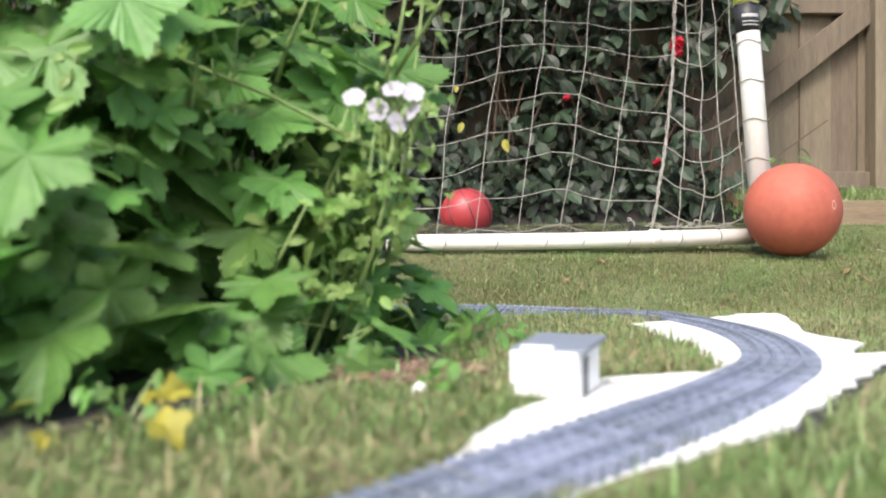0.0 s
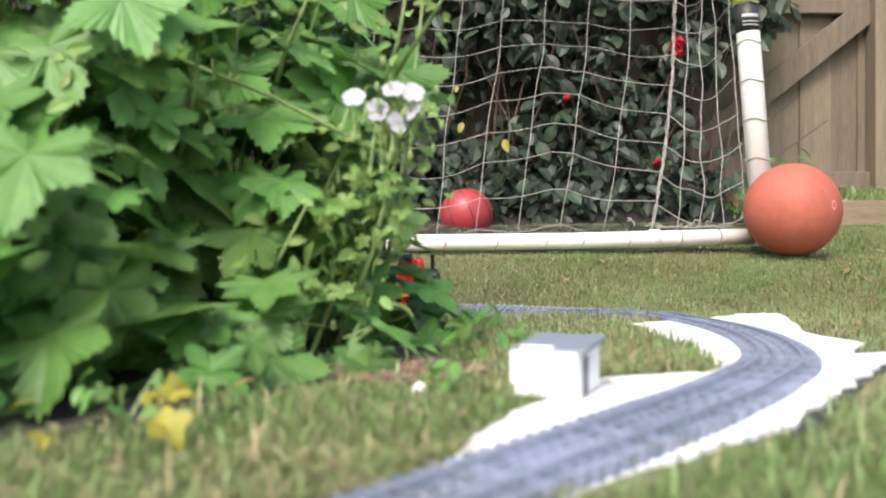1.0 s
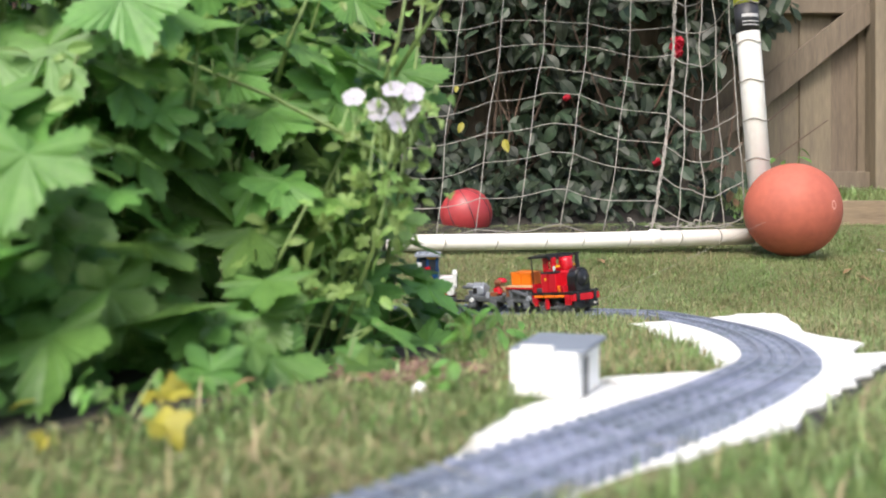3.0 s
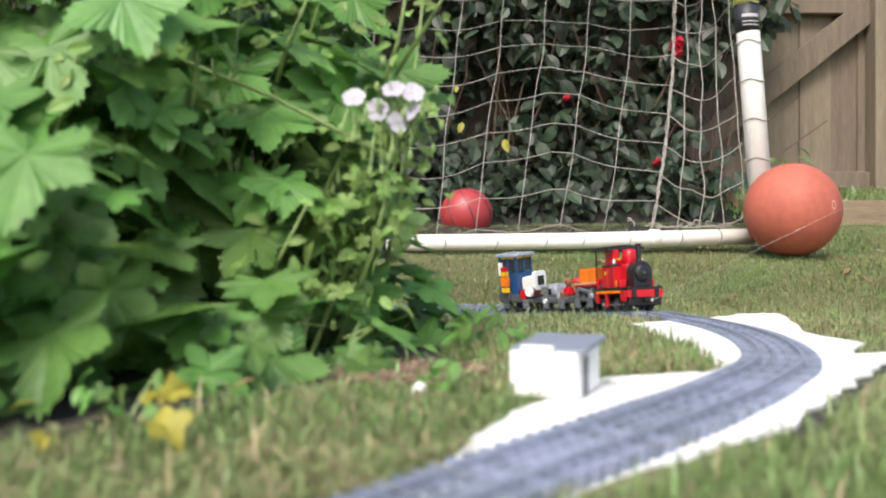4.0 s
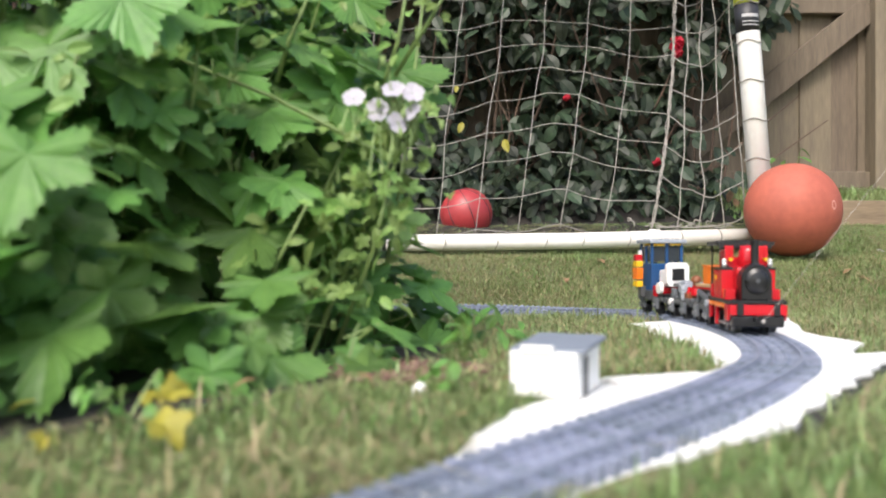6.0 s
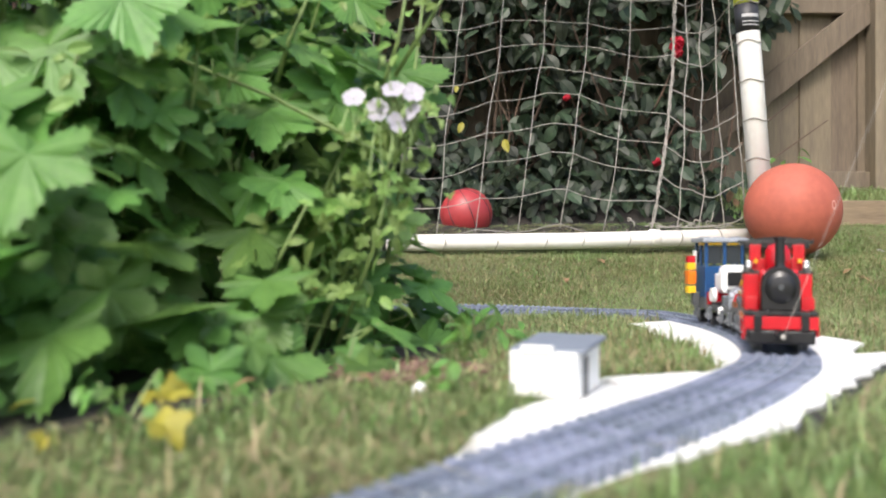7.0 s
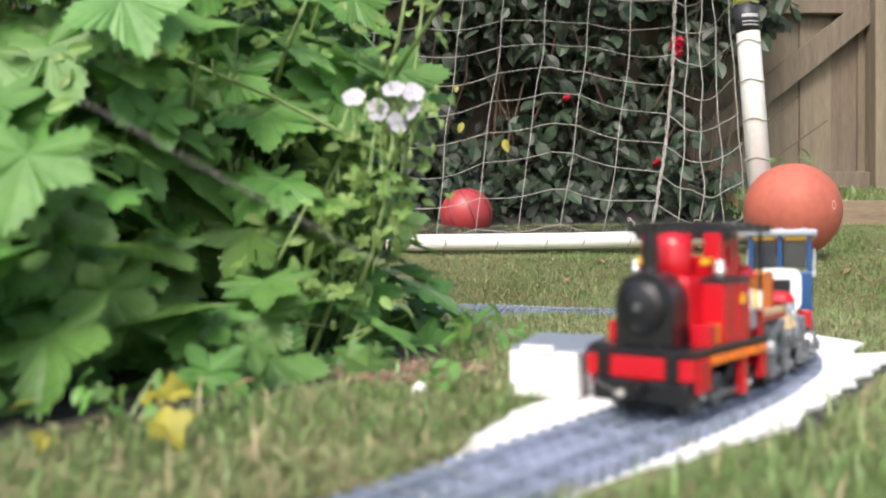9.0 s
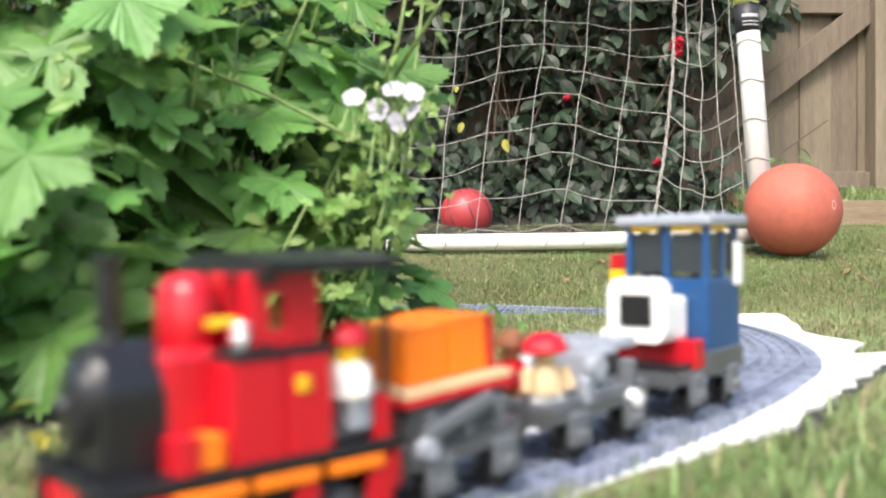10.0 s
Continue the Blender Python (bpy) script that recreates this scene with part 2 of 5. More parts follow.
# white boards under the track: corners on the plan
BOARDS = [
    [(0.011, 0.482), (0.027, 0.523), (0.043, 0.565), (0.134, 0.725), (0.196, 0.754), (0.218, 0.75), (0.267, 0.829), (0.34, 0.829), (0.279, 0.637), (0.2, 0.518), (0.171, 0.5), (0.104, 0.454), (0.065, 0.42), (0.044, 0.403), (-0.005, 0.36), (-0.041, 0.36)],
    [(0.281, 1.02), (0.248, 0.829), (0.234, 0.754), (0.227, 0.664), (0.278, 0.632), (0.406, 0.829), (0.474, 0.929), (0.395, 0.907), (0.421, 1.059), (0.342, 1.02)],
    [(0.258, 1.266), (0.265, 1.045), (0.316, 1.02), (0.325, 0.951), (0.391, 0.873), (0.42, 0.929), (0.472, 1.02), (0.456, 1.13), (0.645, 1.817), (0.447, 1.414)],
    [(-0.6, 1.785), (-0.2, 1.79), (-0.03, 1.785), (0.09, 1.76), (0.2, 1.66), (0.262, 1.56), (0.3, 1.6), (0.2, 1.76), (-0.6, 1.84)],
]


def inside(poly, x, y):
    c = np.zeros(len(x), bool)
    for (ax, ay), (bx, by) in zip(poly, poly[1:] + poly[:1]):
        hit = ((ay > y) != (by > y)) & (x < (bx - ax) * (y - ay) / (by - ay + 1e-12) + ax)
        c ^= hit
    return c


def build_board(corners, z, mat=None):
    """A thin rigid sheet with ragged cut edges: a white board, or with mat a dark shadow sheet."""
    rim = []
    for (ax, ay), (bx, by) in zip(corners, corners[1:] + corners[:1]):
        k = max(2, int(math.hypot(bx - ax, by - ay) / 0.02))
        for i in range(k):
            t = i / k
            w = 0.004 if i else 0.0
            rim.append((ax + (bx - ax) * t + random.uniform(-w, w), ay + (by - ay) * t + random.uniform(-w, w)))
    top = [Vector((x, y, rail_height(x, y) - z + 0.001 * noise.noise((x * 9, y * 9, 2)))) for x, y in rim]
    bm = bmesh.new()
    vs = [bm.verts.new(v) for v in top]
    f = bm.faces.new(vs)
    r = bmesh.ops.extrude_face_region(bm, geom=[f])
    low = [v for v in r["geom"] if isinstance(v, bmesh.types.BMVert)]
    bmesh.ops.translate(bm, verts=low, vec=(0, 0, -0.003))
    bmesh.ops.triangulate(bm, faces=[f for f in bm.faces if len(f.verts) > 4])
    b = new("track_board", finish("track_board", bm, mat or BOARD))
    text = "dark sheet standing in for the shadow under the edges of the white boards" if mat else "white rigid sheet with ragged edges lying under the toy track"
    tagged(b, text, "board", "boards under the track")


for k, c in enumerate(BOARDS):
    build_board(c, (0.0076, 0.0066, 0.0058, 0.0185)[k])


# dark sheets set lower, standing in for the shadow beneath the raised board edges
EDGE_SHADE = [(0.064, 0.408), (0.111, 0.443), (0.178, 0.491), (0.208, 0.510), (0.285, 0.633), (0.348, 0.729), (0.411, 0.826), (0.434, 0.862), (0.43, 0.88), (0.36, 0.78), (0.255, 0.62), (0.18, 0.52), (0.09, 0.46)]
build_board(EDGE_SHADE, 0.0102, BOARD_SHADE)
build_board([(0.299, 0.669), (0.203, 0.522), (0.17, 0.498), (0.139, 0.478), (0.118, 0.466), (0.131, 0.503), (0.19, 0.557), (0.27, 0.669)], 0.0110, BOARD_SHADE)
build_board([(0.288, 1.166), (0.271, 1.041), (0.32, 1.041), (0.26, 0.877), (0.241, 0.805), (0.266, 0.825), (0.345, 1.011), (0.355, 1.121)], 0.0110, BOARD_SHADE)

# ---- toy track ----
GAUGE = 0.037


def build_track():
    track = thing("toy_railway_track", "curved grey plastic toy railway track laid across the lawn", "toy track")
    step = 0.004
    count = int(LENGTH[-1] / step)
    frames = []
    for i in range(count):
        p, d = on_line(i * step)
        b = radians(bank(p.x, p.y))
        frames.append((Vector((p.x, p.y, rail_height(p.x, p.y))), Vector((d.x, d.y, 0)), Vector((-d.y * math.cos(b), d.x * math.cos(b), math.sin(b)))))

    def sweep(name, outline, mat, label):
        bm = bmesh.new()
        rings = [[bm.verts.new(p + n * u + Vector((0, 0, w))) for u, w in outline] for p, _, n in frames]
        m = len(outline)
        for a, b in zip(rings, rings[1:]):
            for k in range(m):
                bm.faces.new((a[k], a[(k + 1) % m], b[(k + 1) % m], b[k]))
        part(name, bm, mat, track, label)

    for side in (1, -1):
        c = side * GAUGE / 2
        sweep("rail", [(c - 0.0016, 0), (c + 0.0016, 0), (c + 0.0018, -0.002), (c + 0.0011, -0.003), (c + 0.0026, -0.0065), (c - 0.0026, -0.0065),
                       (c - 0.0011, -0.003), (c - 0.0018, -0.002)], RAIL, "moulded grey plastic rail")
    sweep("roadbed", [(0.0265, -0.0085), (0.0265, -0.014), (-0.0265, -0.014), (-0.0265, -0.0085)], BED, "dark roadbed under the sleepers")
    # a sleeper: bar, raised chairs under the rails, lugs at the ends and two studs between the rails
    bm = bmesh.new()
    box(bm, (0, 0, -0.0020), (0.0054, 0.066, 0.0050))
    for side in (1, -1):
        box(bm, (0, side * 0.0185, 0.0012), (0.0078, 0.0080, 0.0020))
        box(bm, (0, side * 0.0310, -0.0030), (0.0066, 0.0075, 0.0095))
        cyl(bm, (0, side * 0.0060, 0.0004), (0, side * 0.0060, 0.0022), 0.0024, 0.0024, 6)
    sleeper = finish("sleeper", bm, TRACK)
    pitch = 0.0118
    k0 = int(1.2 / pitch)
    for k in range(k0, int(LENGTH[-1] / pitch)):
        p, d = on_line(k * pitch)
        m = pose(p.x, p.y, rail_height(p.x, p.y) - 0.0042, 0, 0, math.degrees(math.atan2(d.y, d.x))) @ pose(0, 0, 0, bank(p.x, p.y))
        o = new("sleeper", sleeper)
        o.parent, o.matrix_basis = track, m
    return track


build_track()


# ---- ball and goal ----
def build_ball():
    b = thing("playground_ball", "faded red rubber playground ball on the grass by the goal", "ball", pose(0.951, 2.462, 0.226))
    bm = bmesh.new()
    ball(bm, (0, 0, 0), 0.127, 48)
    part("rubber_shell", bm, BALL, b, smooth=True)
    bm = bmesh.new()
    for r0, r1 in ((0.0085, 0.0055),):
        for k in range(20):
            a0, a1 = 2 * math.pi * k / 20, 2 * math.pi * (k + 1) / 20
            q = [Vector((r * math.cos(a), 0, r * math.sin(a) * 1.5)) for r, a in ((r0, a0), (r1, a0), (r1, a1), (r0, a1))]
            bm.faces.new([bm.verts.new((Vector((0.0675, -0.108, 0.009)) + Matrix.Rotation(radians(32), 3, "Z") @ v).normalized() * 0.1274) for v in q])
    part("printed_mark", bm, BALL_MARK, b, "pale worn printed ring on the rubber")


build_ball()


def build_far_ball():
    b = thing("small_football", "small bright red plastic football with dark seams inside the goal", "ball", pose(0.075, 2.92, 0.232))
    bm = bmesh.new()
    ball(bm, (0, 0, 0), 0.085, 32)
    part("shell", bm, BALL_B, b, smooth=True)
    for turn in (0, 50, 100, 150):
        bm = bmesh.new()
        q = Euler((radians(70), 0, radians(turn))).to_matrix()
        tube(bm, [q @ Vector((0.0852 * math.cos(a * math.pi / 16), 0.0852 * math.sin(a * math.pi / 16), 0)) for a in range(33)], 0.0016, 4)
        part("seam", bm, JOINT, b, "dark seam")


build_far_ball()

POST_FOOT, POST_TOP = Vector((0.924, 2.60, 0.13)), Vector((0.838, 2.60, 1.25))
LEFT_FOOT, LEFT_TOP = Vector((-0.92, 2.56, 0.13)), Vector((-0.86, 2.56, 1.25))


def build_goal():
    g = thing("football_goal", "small white plastic football goal with a drooping cord net", "goal")
    bm = bmesh.new()
    tube(bm, [POST_FOOT, POST_FOOT.lerp(POST_TOP, 0.5), POST_TOP], 0.033, 20)
    post = part("post", bm, PVC, g, "white plastic tube post", True)
    bm = bmesh.new()
    tube(bm, [LEFT_FOOT, LEFT_FOOT.lerp(LEFT_TOP, 0.5), LEFT_TOP], 0.033, 20)
    part("post", bm, PVC, g, "white plastic tube post", True)
    bm = bmesh.new()
    tube(bm, [LEFT_TOP, LEFT_TOP.lerp(POST_TOP, 0.5), POST_TOP], 0.033, 20)
    part("crossbar", bm, PVC, g, "white plastic tube crossbar", True)
    seam = Vector((-0.162, 2.58, 0.137))
    end = Vector((0.91, 2.60, 0.157))
    bm = bmesh.new()
    tube(bm, [Vector((-0.92, 2.56, 0.122)), seam - Vector((0.012, 0, 0))], 0.022, 18)
    part("ground_bar", bm, PVC, g, "white plastic tube lying on the grass", True)
    bm = bmesh.new()
    tube(bm, [seam, seam.lerp(end, 0.5) + Vector((0, 0, -0.004)), end], 0.0235, 18)
    part("ground_bar", bm, PVC, g, "white plastic tube lying on the grass", True)
    bm = bmesh.new()
    tube(bm, [seam - Vector((0.02, 0, 0)), seam + Vector((0.004, 0, 0))], 0.0215, 16)
    part("bar_joint", bm, JOINT, g, "dark joint in the ground bar", True)
    bm = bmesh.new()
    c = seam.lerp(end, 0.72)
    tube(bm, [c - Vector((0.018, 0, 0)), c + Vector((0.012, 0, 0))], 0.0255, 18)
    part("sleeve", bm, PVC, g, "white joining sleeve", True)
    # the maker's label round the post
    d = (POST_TOP - POST_FOOT).normalized()
    for z0, z1, mat, r, text in ((0.742, 0.822, JOINT, 0.0336, "black printed band"), (0.822, 0.90, LABEL_Y, 0.0336, "yellow printed band")):
        bm = bmesh.new()
        tube(bm, [POST_FOOT + d * ((z0 - 0.13) / d.z), POST_FOOT + d * ((z1 - 0.13) / d.z)], r, 20)
        part("label_band", bm, mat, g, text, True)
    for z, w, h in ((0.785, 0.046, 0.009), (0.768, 0.05, 0.0025), (0.758, 0.05, 0.0025)):
        p = POST_FOOT + d * ((z - 0.13) / d.z)
        bm = bmesh.new()
        k = 8
        for i in range(k):
            a0, a1 = (-0.75 + 1.5 * i / k), (-0.75 + 1.5 * (i + 1) / k)
            q = [p + Vector((0.0342 * math.sin(a), -0.0342 * math.cos(a), s)) for a, s in ((a0, -h / 2), (a1, -h / 2), (a1, h / 2), (a0, h / 2))]
            bm.faces.new([bm.verts.new(v) for v in q])
        part("label_print", bm, LABEL_G, g, "grey printed bar")

    def sag(u, v):
        """The net's back: u across, v up."""
        x = -0.92 + (1.54 + 0.21 * v) * u
        z = 0.165 + 1.08 * v
        y = 2.60 + 0.42 * smoothstep(0.0, 0.9, v)
        peak = max(0.0, 1 - abs(x - 0.33) / 0.42) ** 1.2
        z += (0.15 * peak - 0.045) * math.sin(math.pi * min(1, (v + 0.05) * 1.05)) * max(0.0, 1 - v) ** 1.3
        z += 0.010 * noise.noise((x * 6, v * 9, 1.0))
        x += 0.011 * noise.noise((x * 4, v * 5, 7.0)) - 0.03 * (1 - v) ** 2 * math.sin(x * 3)
        return Vector((x, y, max(z, 0.15)))

    net = thing("goal_net", "pale knotted cord net hanging loosely on the goal", "net")
    cols, rows = 12, 11
    for i in range(cols + 1):
        bm = bmesh.new()
        tube(bm, [sag(i / cols, k / 40) for k in range(41)], 0.0013, 4)
        part("net_cord", bm, NET, net)
    for j in range(rows + 1):
        bm = bmesh.new()
        v = (j / rows) ** 1.05
        tube(bm, [sag(k / 48, v + 0.009 - 0.013 * abs(math.sin(math.pi * k / 8))) for k in range(49)], 0.0013, 4)
        part("net_cord", bm, NET, net)
    # the corner cord is doubled and twisted
    for turn in (0.0, 2.1, 4.2):
        bm = bmesh.new()
        tube(bm, [sag(1.0, k / 60) + Vector((0.004 * math.cos(k * 0.9 + turn) + 0.006 * noise.noise((k * 0.3, turn, 1)), 0.004 * math.sin(k * 0.9 + turn), 0)) for k in range(61)], 0.0014, 4)
        part("net_cord", bm, NET, net)
    # the loose side, bunched between the back corner and the post
    for i in range(5):
        u = i / 4
        bm = bmesh.new()
        pts = []
        for k in range(41):
            v = k / 40
            a = sag(1.0, v)
            b = POST_FOOT.lerp(POST_TOP, v) + Vector((-0.045, 0.01, 0))
            p = a.lerp(b, u)
            p.x += 0.018 * noise.noise((u * 9, v * 8, 3)) * (1 - abs(2 * u - 1) * 0.5)
            p.z = max(p.z + 0.01 * noise.noise((u * 5, v * 10, 5)), 0.165)
            pts.append(p)
        tube(bm, pts, 0.0017, 4)
        part("net_cord", bm, NET, net)
    for j in range(1, rows + 1):
        bm = bmesh.new()
        v = (j / rows) ** 1.05
        pts = []
        for k in range(17):
            u = k / 16
            p = sag(1.0, v).lerp(POST_FOOT.lerp(POST_TOP, v) + Vector((-0.04, 0.01, 0)), u)
            p.z -= 0.05 * math.sin(math.pi * u) + 0.012 * noise.noise((u * 4, j * 3.1, 2))
            p.z = max(p.z, 0.165)
            pts.append(p)
        tube(bm, pts, 0.0016, 4)
        part("net_cord", bm, NET, net)
    # loops of cord round the post and loose ends along the bar
    for k in range(9):
        v = 0.12 + 0.1 * k
        p = POST_FOOT.lerp(POST_TOP, v)
        bm = bmesh.new()
        tube(bm, [p + Vector((0.0355 * math.cos(a * math.pi / 8), 0.0355 * math.sin(a * math.pi / 8), 0.004 * math.sin(a * 1.3))) for a in range(17)], 0.0018, 4)
        part("net_tie", bm, NET, net)
    for k in range(7):
        x = 0.02 + 0.13 * k + random.uniform(-0.02, 0.02)
        p = Vector((x, 2.58 + 0.02 * (x + 0.162) / 1.07, 0.137 + 0.02 * (x + 0.162) / 1.07))
        bm = bmesh.new()
        tube(bm, [p + Vector((0.004 * math.sin(a), 0.0255 * math.cos(a * math.pi / 8), 0.0255 * math.sin(a * math.pi / 8))) for a in range(17)], 0.0015, 4)
        part("net_tie", bm, NET, net)
    for k in range(8):
        x = 0.55 + 0.03 * k
        bm = bmesh.new()
        pts, q = [], Vector((x, 2.60, 0.186))
        for a in range(9):
            pts.append(q.copy())
            q += Vector((random.uniform(-0.006, 0.02), random.uniform(-0.006, 0.006), random.uniform(-0.012, 0.012)))
            q.z = max(q.z, 0.182)
        tube(bm, pts, 0.0018, 4)
        part("loose_cord", bm, NET, net)


build_goal()


# ---- fence and raised bed ----
def build_fence():
    f = thing("wooden_fence", "weathered grey-brown close-boarded fence with a diagonal brace", "fence")
    z0, z1 = 0.30, 2.1
    x = -3.2
    w = 0.118
    row = 0
    while x < 3.2:
        bm = bmesh.new()
        box(bm, (0, 0, 0), (w + 0.010, 0.018, z1 - z0 + random.uniform(-0.01, 0.01)), 0.002)
        o = part("fence_board", bm, FENCE, f)
        o.matrix_basis = pose(x, 3.70 + 0.011 * (row % 2) + random.uniform(-0.001, 0.001), (z0 + z1) / 2, 0, 0, 0)
        x += w
        row += 1
    rail_rows = ((0.39, 0.085), (1.125, 0.11), (1.95, 0.09))
    for z, h in rail_rows:
        bm = bmesh.new()
        box(bm, (0, 3.665, z), (6.4, 0.045, h), 0.004)
        part("fence_rail", bm, FENCE, f, "horizontal fence rail")
    for x in (1.765, -0.2, -2.0):
        bm = bmesh.new()
        box(bm, (x, 3.64, 1.2), (0.09, 0.09, 1.9), 0.005)
        part("fence_post", bm, FENCE, f, "square fence post")
    bm = bmesh.new()
    a, b = Vector((0.98, 3.655, 0.50)), Vector((1.72, 3.655, 1.09))
    d = b - a
    box(bm, (a + b) / 2, (d.length, 0.03, 0.10), 0.003, Matrix.Rotation(-math.atan2(d.z, d.x), 4, "Y"))
    part("brace", bm, FENCE, f, "diagonal brace board")


build_fence()
bm = bmesh.new()
box(bm, (2.35, 2.96, 0.235), (2.3, 0.045, 0.085), 0.004)
tagged(new("bed_edging", finish("bed_edging", bm, TIMBER)), "weathered timber edging board along the raised bed", "edging")


# ---- plants ----
def card_leaves(name, outline, centers, frames, sizes, mat, fold=0.15, curl=0.2):
    """Many leaves in one mesh: outline is a list of (x, y) round the leaf with the stalk at 0, 0; each leaf is a fan that is folded along its middle."""
    o = np.array(outline)
    n = len(o)
    r = np.hypot(o[:, 0], o[:, 1] - 0.5)
    zc = fold * np.abs(o[:, 0]) - curl * r * r + 0.35 * (np.hypot(o[:, 0], o[:, 1] - 0.42) - 0.42) * (n > 30)
    local = np.vstack([[(0, 0.42, 0.02)], np.column_stack([o[:, 0], o[:, 1], zc])])
    verts, faces = [], []
    for i, (c, m, s) in enumerate(zip(centers, frames, sizes)):
        verts.append(local @ (np.array(m).T * s) + np.array(c))
        base = i * (n + 1)
        faces.extend((base, base + 1 + k, base + 1 + (k + 1) % n) for k in range(n))
    return mesh_object(name, np.vstack(verts).tolist(), faces, mat)


def lobed_outline(lobes=5, sinus=0.5, seed=1):
    """A palmate leaf cut into broad toothed lobes, one unit wide, with its stalk at 0, 0."""
    r = random.Random(seed)
    pts = [(0.0, 0.20)]
    step = 270 / (lobes - 1)
    for k in range(lobes):
        a = -135 + step * k + r.uniform(-5, 5)
        size = (0.62 - 0.14 * abs(k - (lobes - 1) / 2) / ((lobes - 1) / 2)) * r.uniform(0.92, 1.08)
        for u, rr in ((-0.5, sinus), (-0.38, 0.72), (-0.30, 0.70), (-0.24, 0.86), (-0.16, 0.82), (-0.09, 0.97), (-0.04, 0.92), (0.0, 1.03),
                      (0.05, 0.91), (0.10, 0.96), (0.17, 0.81), (0.25, 0.85), (0.31, 0.69), (0.39, 0.71)):
            b = radians(a + u * step)
            q = size * rr * r.uniform(0.97, 1.03)
            pts.append((q * math.sin(b), 0.42 + q * math.cos(b)))
    return pts


LOBED = lobed_outline()
LOBED_KINDS = [lobed_outline(5, 0.48, 2), lobed_outline(5, 0.60, 3), lobed_outline(7, 0.58, 4)]
OVAL = [(0, 0), (0.13, 0.1), (0.23, 0.3), (0.26, 0.5), (0.2, 0.75), (0.08, 0.93), (0, 1.0), (-0.08, 0.93), (-0.2, 0.75), (-0.26, 0.5), (-0.23, 0.3), (-0.13, 0.1)]


def facing(direction, roll=0.0):
    """A leaf's frame: its face along direction, its tip hanging outwards and down."""
    z = Vector(direction).normalized()
    y = Vector((z.x, z.y, -1.1 + 0.3 * abs(z.z)))
    y = (y - z * y.dot(z)).normalized()
    x = y.cross(z)
    m = Matrix((x, y, z)).transposed()
    return m @ Matrix.Rotation(roll, 3, "Z")


# the bush's mounds: centre and radii
MOUNDS = [((-0.28, 1.05, 0.20), (0.20, 0.22, 0.26)), ((-0.105, 1.10, 0.060), (0.075, 0.10, 0.065)), ((-0.062, 1.08, 0.057), (0.042, 0.07, 0.055)), ((-0.16, 1.12, 0.33), (0.06, 0.10, 0.10)),
          ((-0.42, 0.95, 0.42), (0.22, 0.20, 0.20)), ((-0.38, 0.85, 0.17), (0.17, 0.17, 0.20)), ((-0.30, 0.66, 0.05), (0.12, 0.10, 0.075)),
          ((-0.14, 0.84, 0.04), (0.09, 0.09, 0.065)), ((-0.24, 1.10, 0.45), (0.13, 0.15, 0.15)), ((-0.17, 1.00, 0.22), (0.11, 0.14, 0.15)),
          ((-0.55, 1.35, 0.35), (0.42, 0.25, 0.40)), ((-0.48, 0.72, 0.12), (0.13, 0.12, 0.16)), ((-0.36, 0.72, 0.14), (0.10, 0.08, 0.08)), ((-0.09, 0.76, 0.02), (0.06, 0.06, 0.04)), ((-0.36, 0.80, 0.33), (0.14, 0.10, 0.11)), ((-0.42, 0.80, 0.10), (0.14, 0.10, 0.10)),
          ((-0.40, 0.64, 0.13), (0.11, 0.07, 0.07)), ((-0.22, 0.66, 0.055), (0.08, 0.05, 0.035)), ((-0.24, 0.58, 0.025), (0.10, 0.05, 0.03)), ((-0.34, 0.54, 0.03), (0.10, 0.05, 0.04)), ((-0.33, 0.62, 0.20), (0.08, 0.05, 0.05)),
          # the last mound stands out of view, added to shade the lower left leaves
          ((-0.16, 0.75, 0.065), (0.060, 0.05, 0.05)), ((-0.24, 0.66, 0.075), (0.09, 0.06, 0.055)), ((-0.27, 0.60, 0.17), (0.06, 0.05, 0.05)), ((-0.38, 0.53, 0.13), (0.09, 0.07, 0.07))]
# a dark gap in the foliage runs from front to back between these points
GAP = (Vector((-0.19, 0.74, 0.125)), Vector((-0.29, 1.12, 0.12)))


def in_gap(p):
    a, d = GAP[0], GAP[1] - GAP[0]
    t = min(1, max(0, (p - a).dot(d) / d.dot(d)))
    q = p - a - d * t
    return math.hypot(q.x, q.z) < 0.042 + 0.02 * t


